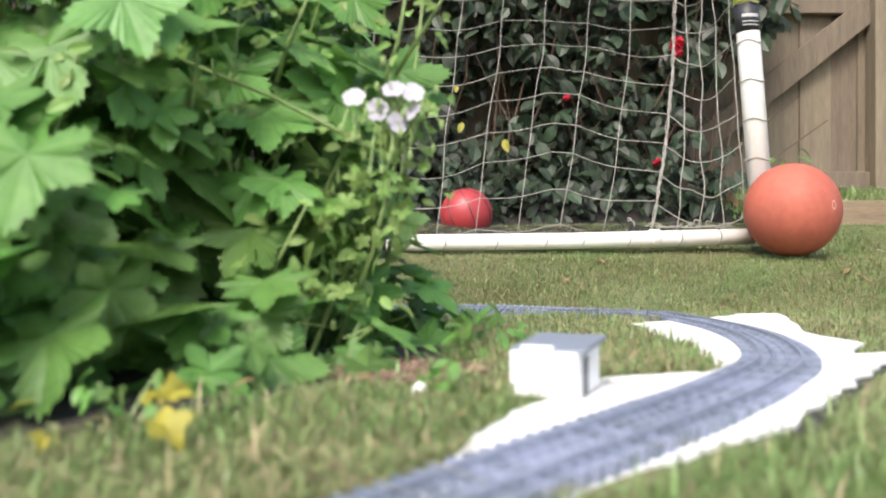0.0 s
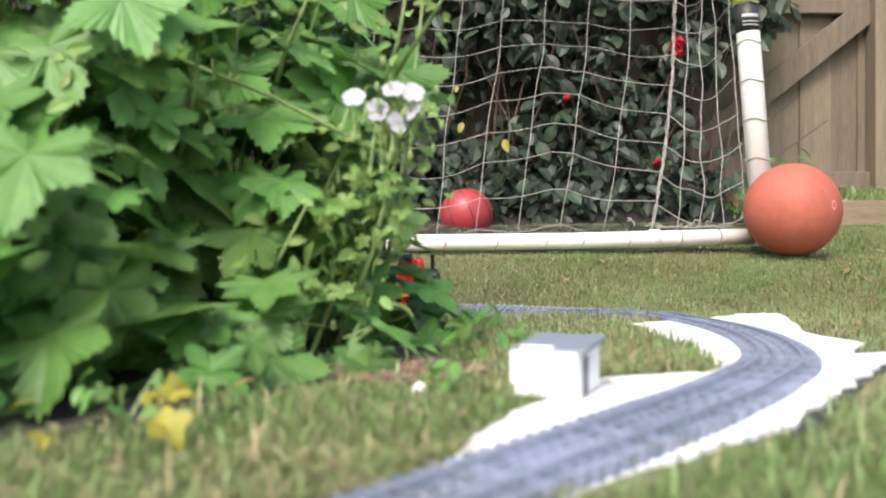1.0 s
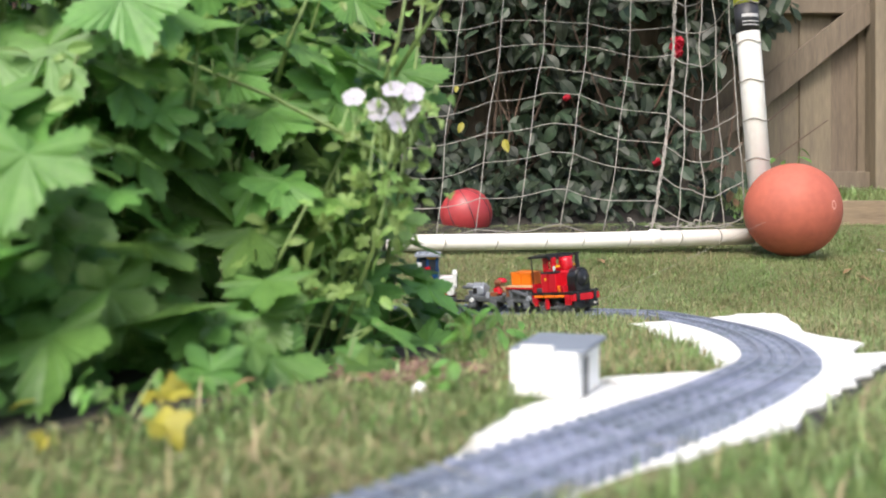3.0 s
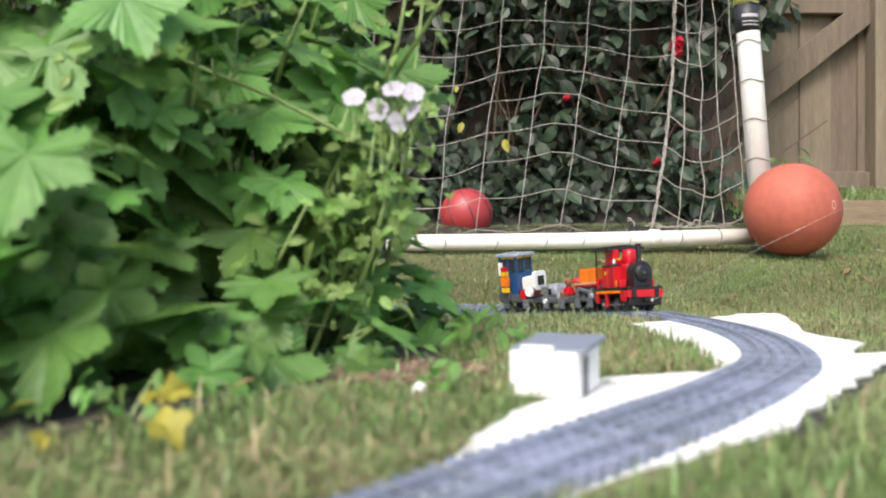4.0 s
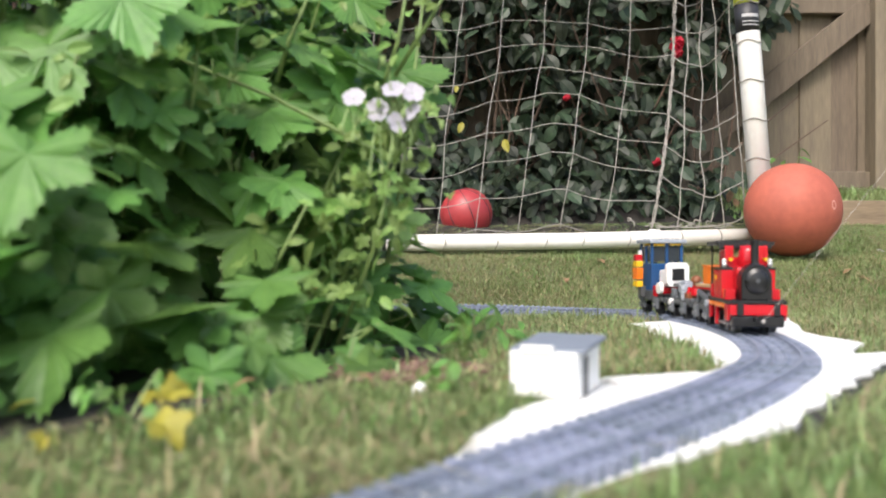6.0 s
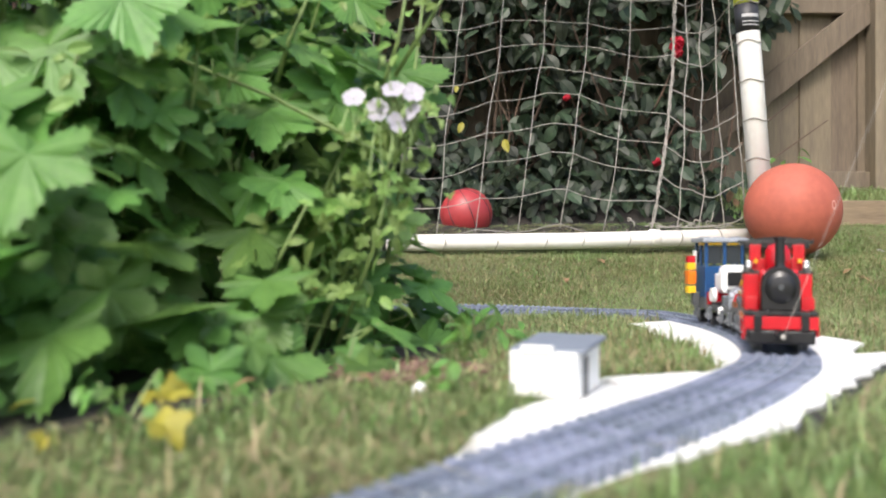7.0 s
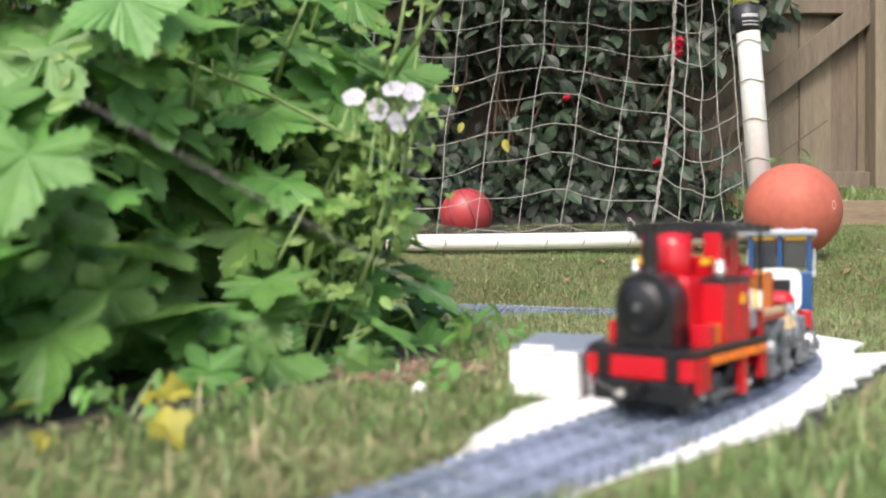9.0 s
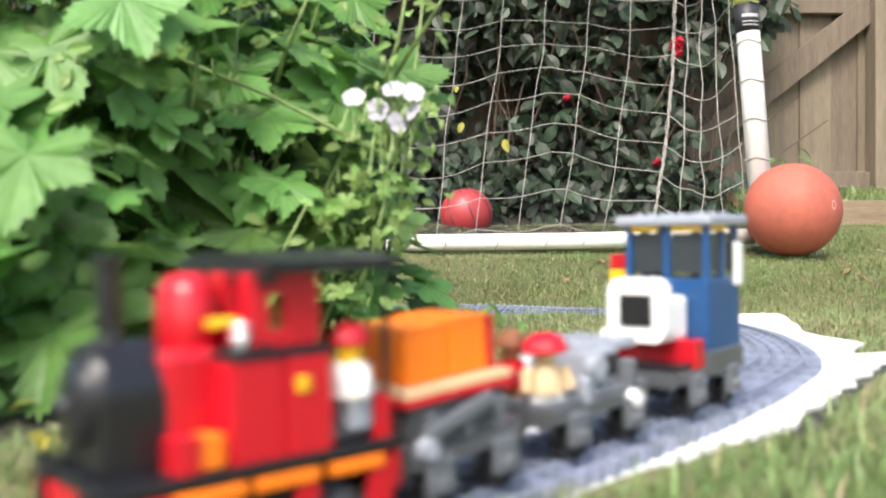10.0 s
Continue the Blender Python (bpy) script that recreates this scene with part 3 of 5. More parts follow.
def build_bush():
    rng = random.Random(5)
    bush = thing("geranium_bush", "lush green hardy geranium with lobed leaves and white flowers", "plant", pose(-0.35, 1.0, 0.0))
    off = Vector((-0.35, 1.0, 0.0))
    centers, frames, sizes, stems = [], [], [], []
    for c, r in MOUNDS:
        low = c[2] < 0.056
        n = int((900 if low else 1450) * (r[0] * r[1] + r[0] * r[2] + r[1] * r[2]))
        for _ in range(n):
            d = Vector((rng.gauss(0, 1), rng.gauss(0, 1), rng.gauss(0, 1))).normalized()
            k = rng.uniform(0.72, 1.08)
            p = Vector(c) + Vector((d.x * r[0], d.y * r[1], d.z * r[2])) * k
            if p.z < land(p.x, p.y) + 0.012 or in_gap(p - Vector((0, 0, 0.005))):
                continue
            face = Vector((d.x * 0.6, d.y * 0.5 - 0.45, abs(d.z) * 0.4 + 0.55)) + Vector((rng.gauss(0, 0.4), rng.gauss(0, 0.35), rng.gauss(0, 0.25)))
            centers.append(p - off)
            frames.append(facing(face, rng.uniform(-0.5, 0.5)))
            sizes.append(rng.choice((0.035, 0.05, 0.065, 0.08, 0.09, 0.105)) * rng.uniform(0.85, 1.15) * (0.55 if low else 0.82 if c[1] < 0.81 and c[2] > 0.15 else 1))
            if rng.random() < 0.16 and c[1] > 0.7:
                stems.append((Vector((c[0] + (p.x - c[0]) * 0.2, c[1] + (p.y - c[1]) * 0.2, 0.0)), p))
    # seedlings and low leaves over the earth in front
    for _ in range(130):
        x, y = rng.uniform(-0.62, 0.0), rng.uniform(0.47, 0.85)
        if y < 0.49 + 0.32 * max(0, x + 0.25) / 0.25:
            continue
        centers.append(Vector((x, y, land(x, y) + rng.uniform(0.008, 0.035))) - off)
        frames.append(facing((rng.gauss(0, 0.5), -0.3 + rng.gauss(0, 0.4), 0.8), rng.uniform(-0.8, 0.8)))
        sizes.append(rng.uniform(0.014, 0.034))
    for k, outline in enumerate(LOBED_KINDS):
        leaves = card_leaves("foliage", outline, centers[k::3], frames[k::3], sizes[k::3], LEAF, 0.25, 0.4)
        leaves.parent = bush
        tagged(leaves, "lobed green leaves with toothed edges", kind="stuff")
    bm = bmesh.new()
    for a, b in stems:
        mid = a.lerp(b, 0.55) + Vector((rng.gauss(0, 0.02), rng.gauss(0, 0.02), 0.03))
        tube(bm, [a - off, a.lerp(mid, 0.5) - off, mid - off, b - off], [0.0022, 0.002, 0.0016, 0.001], 4)
    tagged(part("stem", bm, STEM, bush, "pale green hairy leaf stalks"), kind="stuff")
    # flower stalks with white five-petalled flowers and drooping buds
    for x, y, z, flowers in ((-0.088, 0.90, 0.265, 1), (-0.049, 0.90, 0.273, 1), (-0.065, 0.90, 0.253, 1), (-0.046, 0.90, 0.240, 1), (-0.030, 0.90, 0.270, 1), (-0.031, 0.90, 0.250, 1),
                             (-0.30, 0.85, 0.32, 1), (-0.085, 1.0, 0.20, 0), (-0.10, 0.98, 0.16, 0), (-0.29, 0.95, 0.37, 0), (-0.06, 1.02, 0.17, 0)):
        if y == 0.90:
            x, y, z = x * 0.9, 0.81, 0.12 + (z - 0.12) * 0.9
        bm = bmesh.new()
        foot = Vector((x - 0.08, y + 0.02, 0.02)) if y > 0.85 else Vector((-0.050, 0.845, 0.205))
        head = Vector((x, y, z))
        tube(bm, [foot - off, foot.lerp(head, 0.5) + Vector((0.015, 0, 0)) - off, head - off], [0.0025, 0.002, 0.0014], 5)
        stalk = part("flower_stalk", bm, STEM, bush)
        for k in range(flowers):
            c = head + Vector((0, -0.004, 0.004))
            bm = bmesh.new()
            face = Vector((rng.uniform(-1.1, 1.1), -1, rng.uniform(-0.3, 1.0)))
            m = face.to_track_quat("Z", "Y").to_matrix()
            for q in range(5):
                turn = m @ Matrix.Rotation(2 * math.pi * q / 5, 3, "Z")
                loop = [(0.001, 0.001, 0), (0.0065, 0.008, 0.002), (0.0085, 0.013, 0.003), (0.005, 0.017, 0.002), (-0.005, 0.017, 0.0025), (-0.0085, 0.013, 0.003), (-0.0065, 0.008, 0.002), (-0.001, 0.001, 0)]
                bm.faces.new([bm.verts.new(c + turn @ Vector(v) * 0.62 - off) for v in loop])
            part("flower", bm, PETAL, bush, "white five-petalled flower")
        bm = bmesh.new()
        for k in range(4):
            c = head + Vector((rng.uniform(-0.03, 0.03), rng.uniform(-0.02, 0.02), rng.uniform(-0.06, 0.03)))
            ball(bm, c - off, 0.0032, 6, (0.8, 0.8, 1.5))
            tube(bm, [head + Vector((0, 0, -0.02)) - off, (head + c) / 2 + Vector((0, 0, 0.008)) - off, c - off], 0.0007, 3)
        part("bud", bm, BUD, bush, "pale green drooping buds")
    # thick pale stalks that show among the leaves, with loose heads of buds
    for x, y, z, dx, heads in ((-0.28, 0.84, 0.36, -0.05, 12), (-0.33, 0.80, 0.37, -0.02, 4), (-0.10, 0.90, 0.18, -0.06, 16), (-0.13, 0.90, 0.14, -0.03, 12), (-0.075, 0.93, 0.16, -0.05, 14),
                               (-0.09, 0.92, 0.21, -0.04, 14), (-0.16, 0.88, 0.22, -0.06, 5), (-0.06, 0.97, 0.41, -0.05, 2), (-0.02, 0.98, 0.40, -0.06, 2), (-0.40, 0.74, 0.16, -0.04, 3),
                               (-0.22, 0.86, 0.30, 0.03, 4), (-0.20, 0.90, 0.40, -0.05, 6), (-0.30, 0.74, 0.12, -0.05, 3)):
        bm = bmesh.new()
        head = Vector((x, y, z))
        foot = Vector((x + dx, y + 0.05, 0.015))
        tube(bm, [foot - off, foot.lerp(head, 0.5) + Vector((0.006, -0.01, 0)) - off, head - off], [0.0026, 0.0022, 0.0014], 6)
        part("flower_stalk", bm, STEM, bush, smooth=True)
        for k in range(heads):
            t = rng.uniform(0.55, 1.05)
            p = foot.lerp(head, t)
            c = p + Vector((rng.uniform(-0.028, 0.028), rng.uniform(-0.02, 0.01), rng.uniform(0.004, 0.022)))
            bm = bmesh.new()
            tube(bm, [p - off, (p + c) / 2 + Vector((0, 0, 0.004)) - off, c - off], 0.0008, 4)
            ball(bm, c - off, 0.0034, 7, (0.8, 0.8, 1.6))
            for q in range(3):
                d = Vector((rng.gauss(0, 1), rng.gauss(0, 0.6), 0.8)).normalized() * 0.014
                e = Vector((rng.gauss(0, 1), rng.gauss(0, 1), 0)).normalized() * 0.003
                bm.faces.new([bm.verts.new(v - off) for v in (c, c + d * 0.5 + e, c + d, c + d * 0.5 - e)])
            part("bud", bm, BUD, bush)
    # pale leafy sprays of buds and small cut leaves up the flower stalks
    for (x0, z0), (x1, z1), y, count in (((-0.13, 0.02), (-0.028, 0.262), 0.86, 90), ((-0.10, 0.03), (-0.045, 0.20), 0.84, 60), ((-0.14, 0.10), (-0.08, 0.25), 0.88, 50),
                                         ((-0.24, 0.20), (-0.215, 0.325), 0.80, 45), ((-0.16, 0.28), (-0.125, 0.36), 0.85, 14), ((-0.07, 0.26), (-0.032, 0.40), 0.90, 10), ((-0.05, 0.30), (0.02, 0.41), 0.92, 8),
                                         ((-0.17, 0.05), (-0.12, 0.16), 0.80, 30), ((-0.33, 0.16), (-0.28, 0.28), 0.70, 26)):
        bm = bmesh.new()
        foot, head = Vector((x0, y + 0.02, z0)), Vector((x1, y, z1))
        bend = Vector((rng.uniform(-0.008, 0.008), 0, 0))
        tube(bm, [foot - off, foot.lerp(head, 0.5) + bend - off, head - off], [0.0024, 0.0021, 0.0012], 6)
        part("flower_stalk", bm, STEM, bush, smooth=True)
        c, f, z = [], [], []
        for k in range(count):
            t = rng.uniform(0.2, 1.03)
            wide = 0.012 + 0.020 * t
            c.append(foot.lerp(head, t) + Vector((rng.gauss(0, wide), rng.gauss(0, 0.014), rng.gauss(0, 0.008))) - off)
            f.append(facing((rng.gauss(0, 0.7), -0.5 + rng.gauss(0, 0.5), 0.5 + rng.gauss(0, 0.5)), rng.uniform(-2.5, 2.5)))
            z.append(rng.uniform(0.010, 0.026))
        for k, outline in enumerate((LOBED_KINDS[0], OVAL)):
            o = card_leaves("spray", outline, c[k::2], f[k::2], z[k::2], YOUNG_LEAF, 0.3, 0.3)
            o.parent = bush
            tagged(o, "pale green young leaves and bracts", kind="stuff")
    for x, y, z in ((-0.128, 1.0, 0.085), (-0.122, 0.99, 0.075), (-0.134, 1.0, 0.072)):
        bm = bmesh.new()
        for q in range(5):
            m = Matrix.Rotation(1.257 * q, 3, "Y")
            bm.faces.new([bm.verts.new(Vector((x, y - 0.12, z + 0.005)) + m @ Vector(v) - off) for v in ((0, 0, 0), (0.0016, 0, 0.0025), (0, -0.001, 0.004), (-0.0016, 0, 0.0025))])
        part("flower", bm, RED_PETAL, bush, "tiny orange-red flower")
    for x, y, z, size, turn in ((-0.152, 0.47, 0.016, 0.026, 0.4), (-0.147, 0.475, 0.022, 0.018, 2.0), (-0.205, 0.47, 0.006, 0.014, -0.5)):
        o = card_leaves("leaf", LOBED_KINDS[1], [Vector((x, y, z + 0.02)) - off], [facing((0.5, -0.7, 0.9), turn)], [size], YELLOW_LEAF, 0.9, 0.9)
        o.parent = bush
        tagged(o, "yellowed lower leaf")
    # single leaves on long stalks that stand out at the side
    for x, y, z, s, turn in ((-0.065, 1.0, 0.345, 0.10, 0.3), (-0.03, 1.03, 0.335, 0.085, -0.4), (-0.10, 1.05, 0.36, 0.08, 0.0), (-0.055, 1.0, 0.175, 0.06, 0.2),
                             (-0.12, 0.95, 0.41, 0.09, 0.6), (-0.40, 0.80, 0.27, 0.10, 0.9)):
        p = Vector((x, y, z))
        o = card_leaves("leaf", LOBED, [p - off], [facing((0.1 + rng.gauss(0, 0.25), -0.75, 0.5), turn)], [s], LEAF, 0.2, 0.35)
        o.parent = bush
        bm = bmesh.new()
        foot = Vector((x - 0.10, y + 0.05, 0.0))
        tube(bm, [foot - off, foot.lerp(p, 0.6) + Vector((-0.01, 0, 0.02)) - off, p - off], [0.002, 0.0017, 0.001], 5)
        part("leaf_stalk", bm, STEM, o)
        bpy.context.view_layer.update()
    return bush


build_bush()


def build_hedge():
    rng = random.Random(9)
    hedge = thing("camellia_bush", "dark glossy camellia bush with red blooms behind the goal", "bush", pose(0.2, 3.4, 0.2))
    off = Vector((0.2, 3.4, 0.2))
    centers, frames, sizes = [], [], []
    for k in range(9500):
        x, z = rng.uniform(-2.2, 1.3), rng.uniform(0.2, 1.5)
        y = 3.42 + rng.uniform(-0.16, 0.2) if k < 7000 else rng.uniform(3.5, 3.6)
        if noise.noise((x * 3.4, z * 3.4, 8)) < (-0.26 if k < 7000 else -0.6) + 0.12 * smoothstep(0.1, -0.4, x) or (x > 0.93 and z < 0.8 and rng.random() < 0.75):
            continue
        if x > 1.08 + 0.2 * smoothstep(0.82, 1.0, z) - 0.5 * max(0, 0.85 - z):
            continue
        face = Vector((rng.gauss(0, 0.5), -0.75 + rng.gauss(0, 0.35), 0.55 + rng.gauss(0, 0.35)))
        centers.append(Vector((x, y, z)) - off)
        frames.append(facing(face, rng.uniform(-0.9, 0.9)))
        sizes.append(rng.uniform(0.05, 0.092))
    for _ in range(800):
        x, y = rng.uniform(-0.9, 1.0), rng.uniform(3.04, 3.35)
        z = land(x, y) + abs(rng.gauss(0, 0.10)) + 0.02
        centers.append(Vector((x, y, z)) - off)
        frames.append(facing((rng.gauss(0, 0.5), -0.7 + rng.gauss(0, 0.35), 0.6 + rng.gauss(0, 0.35)), rng.uniform(-0.9, 0.9)))
        sizes.append(rng.uniform(0.04, 0.075))
    leaves = card_leaves("foliage", [(px * 1.2, py) for px, py in OVAL], centers, frames, sizes, HEDGE, 0.3, 0.1)
    leaves.parent = hedge
    tagged(leaves, "dark glossy oval leaves", kind="stuff")
    bm = bmesh.new()
    for k in range(70):
        x = rng.uniform(-2.0, 1.05)
        a = Vector((x, 3.46, 0.2))
        b = Vector((x + rng.uniform(-0.5, 0.5), 3.36 + rng.uniform(-0.1, 0.14), rng.uniform(0.5, 1.6)))
        mid = a.lerp(b, 0.5) + Vector((rng.gauss(0, 0.06), 0, 0))
        tube(bm, [a - off, mid - off, b - off], [0.006, 0.004, 0.002], 5)
    part("branch", bm, TWIG, hedge, "thin brown branches")
    for x, z, s in ((0.832, 0.85, 1.0), (0.76, 0.43, 0.6), (0.44, 0.66, 0.5), (0.835, 0.82, 0.7)):
        bm = bmesh.new()
        for q in range(14):
            d = Vector((rng.gauss(0, 1), -0.8 + rng.gauss(0, 0.6), rng.gauss(0, 1))).normalized()
            m = d.to_track_quat("Z", "Y").to_matrix()
            c = Vector((x, 3.22, z)) + d * 0.018 * s
            bm.faces.new([bm.verts.new(c + m @ Vector((0.019 * s * math.cos(a), 0.019 * s * math.sin(a), 0.006 * s * math.sin(2 * a))) - off) for a in [k * math.pi / 4 for k in range(8)]])
        part("bloom", bm, RED_PETAL, hedge, "crimson camellia bloom")
    for x, z, s, mat, text in ((0.215, 0.51, 0.055, YELLOW_LEAF, "yellowed leaf"), (0.07, 0.57, 0.045, YELLOW_LEAF, "yellowed leaf"), (0.05, 0.70, 0.03, YELLOW_LEAF, "yellowed leaf"),
                               (0.30, 0.205, 0.03, YELLOW_LEAF, "yellowed leaf"), (1.02, 0.33, 0.05, BROWN_LEAF, "withered brown leaf"), (1.03, 0.30, 0.04, BROWN_LEAF, "withered brown leaf")):
        o = card_leaves("fallen_leaf", OVAL, [Vector((x, 3.2, z)) - off], [facing((rng.gauss(0, 0.3), -1, 0.3), rng.uniform(-1, 1))], [s], mat, 0.3, 0.3)
        o.name = "leaf"
        o.parent = hedge
        tagged(o, text)
    return hedge


build_hedge()


def blades(name, x, y, height, width, mat, label, lean=0.6, seed=1):
    """Grass: bent blades of two quads and a tip."""
    r = np.random.RandomState(seed)
    n = len(x)
    z = np.array([land(a, b) for a, b in zip(x, y)])
    a = r.uniform(0, 2 * np.pi, n)
    h = height * r.uniform(0.5, 1.3, n)
    w = width * r.uniform(0.6, 1.3, n)
    tilt = r.uniform(0.1, lean, n)
    dx, dy = np.cos(a), np.sin(a)
    sx, sy = -dy * w / 2, dx * w / 2
    v = np.zeros((n, 5, 3))
    for k, (up, out, wide) in enumerate(((0, 0, 1), (0, 0, -1), (0.6, 0.35, 0.8), (0.6, 0.35, -0.8), (0.92, 1.0, 0))):
        v[:, k, 0] = x + dx * h * tilt * out + sx * wide
        v[:, k, 1] = y + dy * h * tilt * out + sy * wide
        v[:, k, 2] = z - 0.002 + h * up * (1 - 0.35 * tilt * out)
    b = (np.arange(n) * 5)[:, None]
    quads = b + np.array([[0, 1, 3, 2]])
    tris = b + np.array([[2, 3, 4]])
    o = mesh_object(name, v.reshape(-1, 3).tolist(), quads.tolist() + tris.tolist(), mat)
    tagged(o, label, "grass", kind="stuff")


def grass_points(n, seed, x0, x1, y0, y1, power=1.0):
    r = np.random.RandomState(seed)
    y = y0 + (y1 - y0) * r.rand(n) ** power
    x = x0 + (x1 - x0) * r.rand(n)
    keep = (np.abs(x) < 0.53 * y + 0.1) & (line_distance(x, y) > np.where(y > 1.45, 0.085, 0.042))
    for c in BOARDS + [EDGE_SHADE]:
        for dx, dy in ((0, 0), (-0.003, 0.006)):
            keep &= ~inside(c, x + dx, y + dy)
    keep &= ~(inside(EARTH, x, y) & inside(EARTH, x, y - 0.05))
    patch = np.array([noise.noise((a * 4.0, b * 4.0, 5.0)) for a, b in zip(x, y)])
    keep &= patch + r.uniform(-0.5, 0.55, n) > -0.20
    return x[keep], y[keep]


x, y = grass_points(330000, 11, -0.7, 1.75, 0.62, 2.95)
blades("lawn_grass", x, y, 0.019, 0.0014, GRASS, "short green garden grass with thin patches", 2.3, 2)
x, y = grass_points(90000, 14, -0.45, 0.6, 0.25, 0.75)
blades("near_grass", x, y, 0.017, 0.0013, GRASS, "short green grass close to the track", 1.6, 6)
x, y = grass_points(330000, 12, -0.7, 1.75, 0.25, 2.95)
keep = np.array([1.3 * noise.noise((a * 3.6, b * 3.6, 9.0)) + 0.4 * noise.noise((a * 17.0, b * 17.0, 2.0)) for a, b in zip(x, y)]) + np.random.RandomState(5).uniform(-0.40, 0.32, len(x)) + 0.7 * np.exp(-((x - 0.76) / 0.2) ** 2 - ((y - 1.66) / 0.22) ** 2) + 0.5 * np.exp(-((x - 0.12) / 0.16) ** 2 - ((y - 2.1) / 0.2) ** 2) > -0.06
x, y = x[keep], y[keep]
blades("dry_grass", x, y, 0.019, 0.0013, STRAW, "dry straw-coloured grass among the green", 2.6, 3)
x, y = grass_points(9000, 15, -0.5, 1.6, 0.3, 2.4)
blades("tall_grass", x, y, 0.030, 0.0022, GRASS, "longer grass blades standing out of the lawn", 1.0, 8)
x, y = grass_points(1500, 16, 0.02, 0.42, 0.30, 0.72)
blades("long_near_grass", x, y, 0.030, 0.0020, GRASS, "long loose grass blades beside the boards", 1.5, 9)
x, y = grass_points(900, 18, -0.40, 0.42, 0.28, 0.70)
blades("long_straw", x, y, 0.034, 0.0018, STRAW, "pale dead grass stalks lying in the lawn", 3.0, 12)
x, y = grass_points(9000, 13, 1.0, 2.1, 3.0, 3.66)
blades("bed_grass", x, y, 0.05, 0.004, GRASS, "longer grass in the raised bed", 0.9, 4)


# ---- the little white building ----
def build_hut():
    h = thing("toy_building", "small white toy building with a blue-grey roof on the board", "toy building", pose(0.0795, 0.636, 0.0203, 0, 0, -22))
    bm = bmesh.new()
    box(bm, (0, 0, 0.0155), (0.047, 0.068, 0.031), 0.0008)
    part("wall", bm, WHITE, h)
    bm = bmesh.new()
    box(bm, (0.002, 0.004, 0.0333), (0.051, 0.073, 0.0036), 0.001, Matrix.Rotation(radians(3), 4, "X"))
    part("roof", bm, ROOFING, h, "blue-grey flat roof")
    bm = bmesh.new()
    box(bm, (-0.004, -0.0345, 0.0325), (0.022, 0.003, 0.0055), 0.0005)
    part("sign_board", bm, WHITE, h, "plain white sign board")
    bm = bmesh.new()
    box(bm, (0.0236, -0.011, 0.0132), (0.002, 0.013, 0.0264), 0.0004)
    part("doorway", bm, DGREY, h, "dark doorway")


build_hut()


# ---- small things on the lawn ----
def leaf_on_ground(x, y, size, mat, label, up=0.0, turn=0.0):
    o = card_leaves("fallen_leaf", OVAL, [Vector((0, 0, 0))], [Matrix.Rotation(turn, 3, "Z") @ Matrix.Rotation(0.35, 3, "X")], [size], mat, 0.35, 0.3)
    o.location = (x, y, land(x, y) + 0.008 + up)
    tagged(o, label, "leaf", "fallen leaves")


rng = random.Random(21)
for x, y, s, mat, label in ((1.0, 2.26, 0.035, BROWN_LEAF, "withered brown leaf on the grass"), (1.04, 2.20, 0.03, BROWN_LEAF, "withered brown leaf on the grass"), (0.42, 2.35, 0.03, BROWN_LEAF, "withered brown leaf on the grass"),
                            (0.3, 2.2, 0.028, BROWN_LEAF, "withered brown leaf on the grass"), (-0.14, 0.60, 0.018, BROWN_LEAF, "curled brown leaf at the edge of the bed"), (-0.05, 0.65, 0.015, BROWN_LEAF, "curled brown leaf at the edge of the bed"),
                            (0.06, 0.62, 0.022, BROWN_LEAF, "dry tan leaf beside the toy building"), (-0.18, 0.545, 0.02, YELLOW_LEAF, "yellowed leaf at the edge of the bed"), (-0.172, 0.55, 0.017, YELLOW_LEAF, "yellowed leaf at the edge of the bed"),
                            (-0.255, 0.53, 0.016, YELLOW_LEAF, "yellowed leaf at the edge of the bed"), (0.0, 0.50, 0.016, BROWN_LEAF, "dry tan leaf on the grass")):
    leaf_on_ground(x, y, s, mat, label, 0.004, rng.uniform(-2, 2))


def chips():
    verts, faces = [], []
    for k in range(420):
        x, y = rng.gauss(-0.022, 0.028), rng.gauss(0.735, 0.028)
        c = Vector((x, y, land(x, y) + 0.008))
        m = Euler((rng.uniform(-0.5, 0.5), rng.uniform(-0.5, 0.5), rng.uniform(0, 6))).to_matrix()
        a, b, t = rng.uniform(0.003, 0.008), rng.uniform(0.0015, 0.0035), 0.0012
        n = len(verts)
        verts += [tuple(c + m @ Vector((sx * a, sy * b, sz * t))) for sz in (-1, 1) for sy in (-1, 1) for sx in (-1, 1)]
        faces += [tuple(n + i for i in q) for q in ((0, 1, 3, 2), (4, 6, 7, 5), (0, 4, 5, 1), (2, 3, 7, 6), (0, 2, 6, 4), (1, 5, 7, 3))]
    tagged(mesh_object("bark_mulch", verts, faces, BARK), "reddish-brown bark chips beside the geranium", "mulch", kind="stuff")


